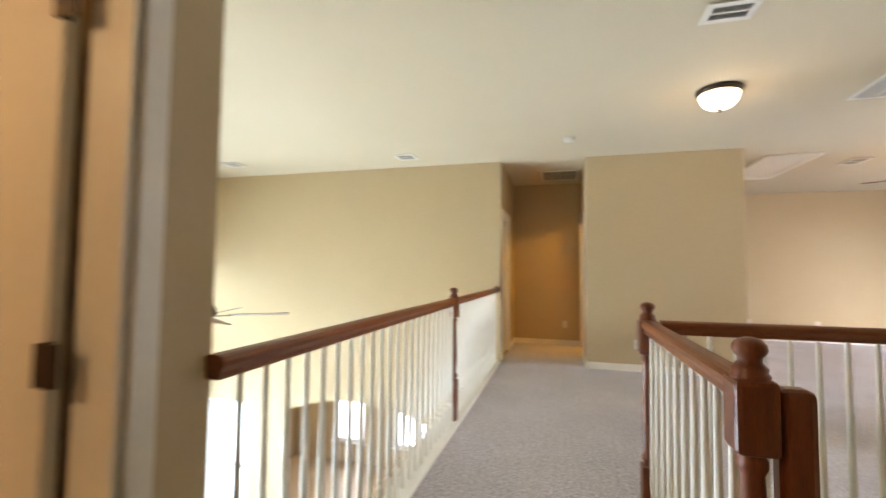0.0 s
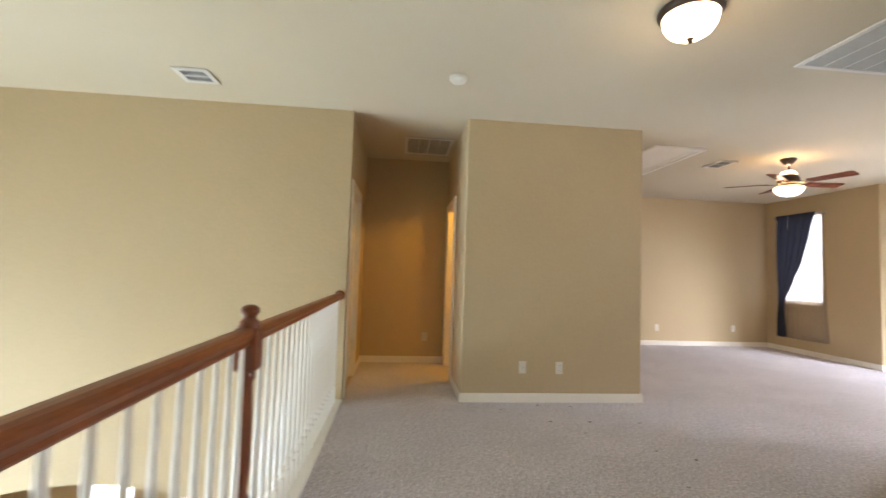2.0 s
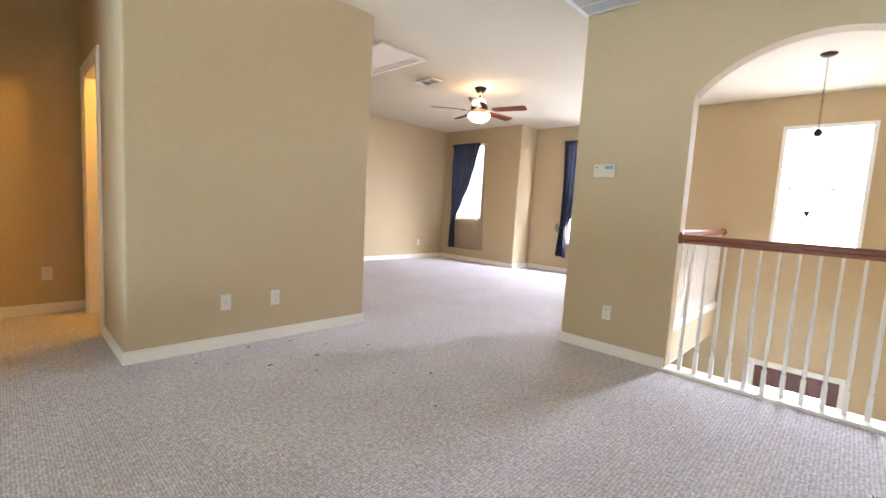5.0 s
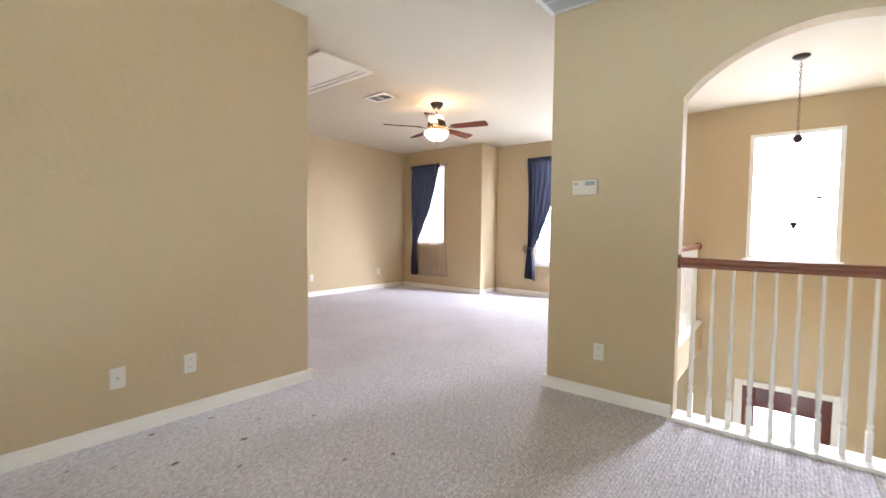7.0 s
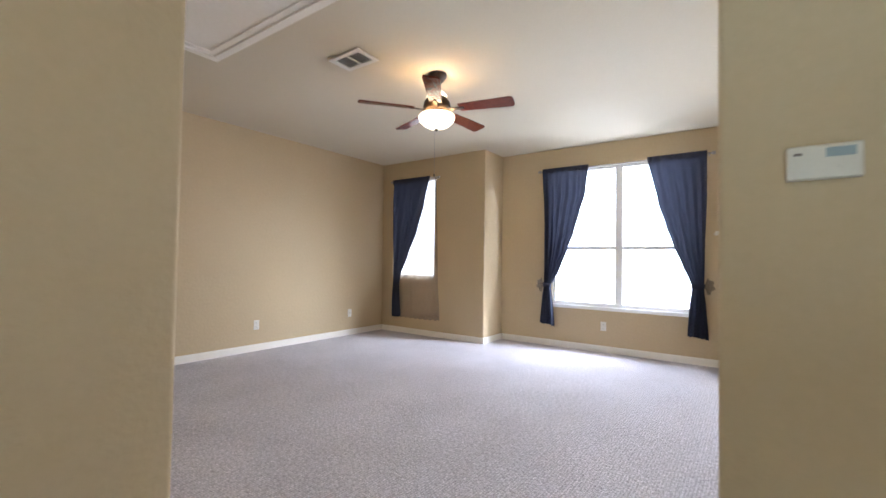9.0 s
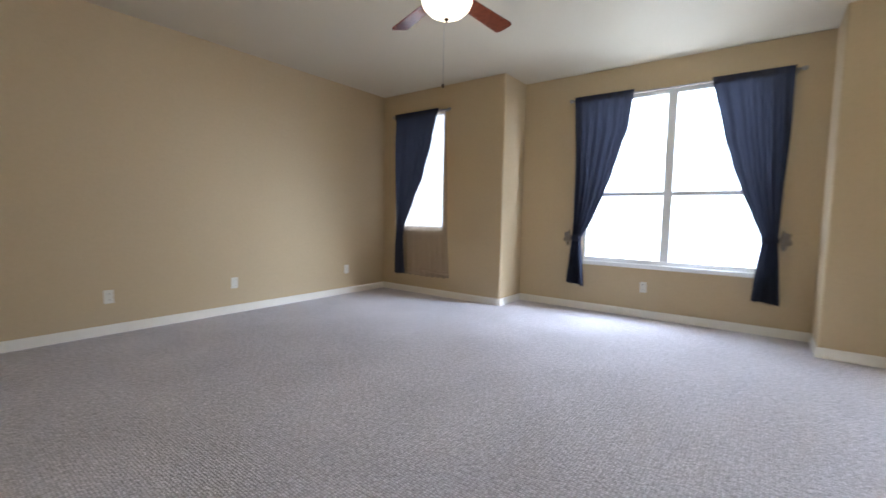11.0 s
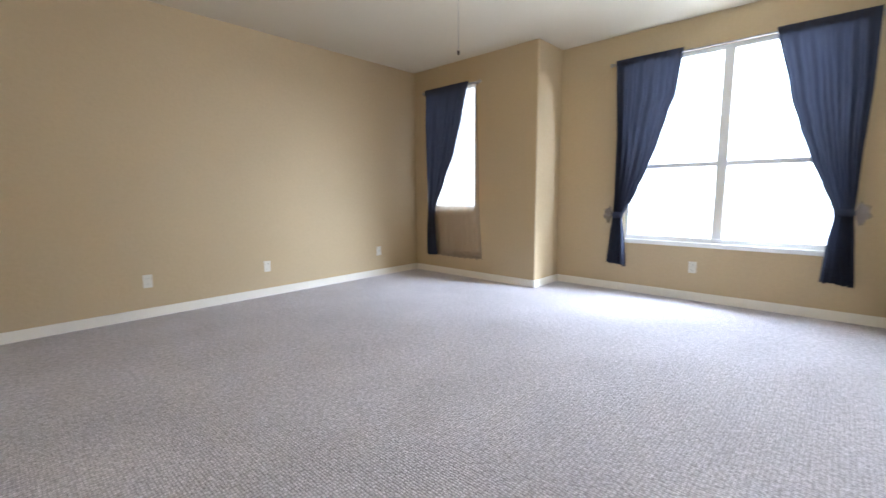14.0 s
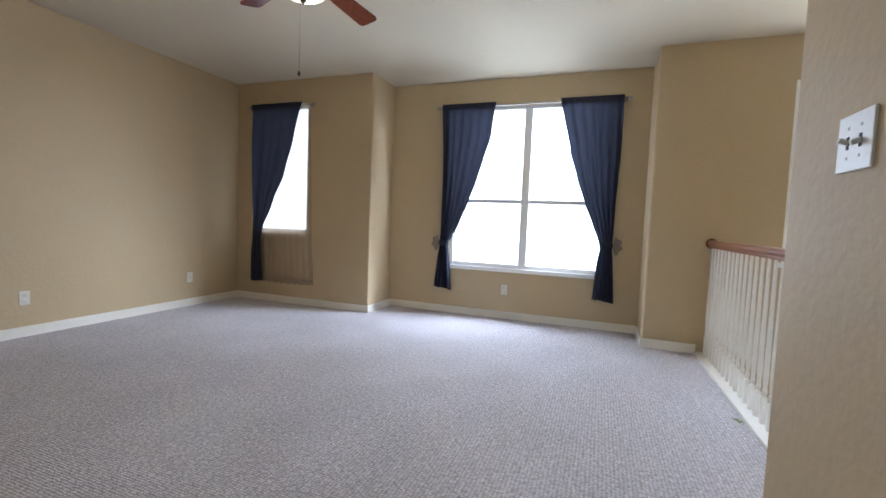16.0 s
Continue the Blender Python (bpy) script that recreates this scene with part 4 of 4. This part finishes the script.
# chandelier of the breakfast room
ch = empty("chandelier", -2.0, 8.4, -0.35, "chandelier with white glass shades in the lower room", "chandelier")
part("stem", tube([(0, 0, 0), (0, 0, -0.75)], 0.012, 10), M_BRONZE, ch, smooth=True)
for k in range(5):
    a = 2 * math.pi * k / 5
    part("arm", tube([(0.02 * math.cos(a), 0.02 * math.sin(a), -0.72), (0.18 * math.cos(a), 0.18 * math.sin(a), -0.80), (0.30 * math.cos(a), 0.30 * math.sin(a), -0.70)], 0.008, 8), M_BRONZE, ch, smooth=True)
    part("shade", lathe([(0.025, -0.70), (0.06, -0.66), (0.075, -0.60), (0.08, -0.55)], 16), M_SHADE, ch, "lit white glass shade", True).matrix_basis = pose(0.30 * math.cos(a), 0.30 * math.sin(a), 0)

# ---- small things on the floor ----
fr = empty("floor_register", 2.76, 3.42, 0, "white metal floor register in the carpet", "floor vent")
part("frame", boxes((-0.06, 0.06, -0.035, 0.035, 0, 0.006), bevel=0.002), M_GRILLE, fr)
# dark strips on the solid frame paint the shade of its openings
for k in range(5):
    part("slat", boxes((-0.05, 0.05, -0.026 + 0.0115 * k, -0.020 + 0.0115 * k, 0.0061, 0.008)), M_SLOT_SHADE, fr)
leaf = bmesh.new()
for k in range(3):
    a = 0.7 * k
    vs = [leaf.verts.new((0.045 * t * math.cos(a) - w * math.sin(a), 0.045 * t * math.sin(a) + w * math.cos(a), 0.006 + 0.006 * math.sin(3 * t))) for t, w in ((-1, 0), (0, -0.010), (1, 0), (0, 0.010))]
    leaf.faces.new(vs)
lf = tagged(link("dry_leaf", leaf, M_LEAF), "small curled green leaf on the carpet", "leaf")
lf.matrix_world = pose(5.74, 5.045, 0)

# dark spots trodden into the carpet
stain = bmesh.new()
rng = random.Random(4)
for sx, sy, sr in ((1.534, 6.74, 0.020), (1.839, 6.71, 0.018), (1.841, 6.30, 0.022), (2.267, 6.27, 0.016), (1.503, 6.31, 0.024), (2.261, 5.56, 0.020), (2.067, 5.71, 0.014), (1.30, 6.50, 0.012), (1.70, 6.05, 0.014), (2.02, 6.48, 0.010), (1.15, 6.62, 0.012), (1.95, 5.20, 0.012)):
    ring = [stain.verts.new((sx + sr * (0.6 + 0.6 * rng.random()) * math.cos(q), sy + 0.7 * sr * (0.6 + 0.6 * rng.random()) * math.sin(q), 0.002)) for q in [2 * math.pi * k / 11 for k in range(11)]]
    mid = stain.verts.new((sx, sy, 0.004))
    for k in range(11):
        stain.faces.new((ring[k], ring[(k + 1) % 11], mid))
tagged(link("carpet_stains", stain, M_LINT), "small dark trodden stains on the beige carpet", "stain", kind="stuff")
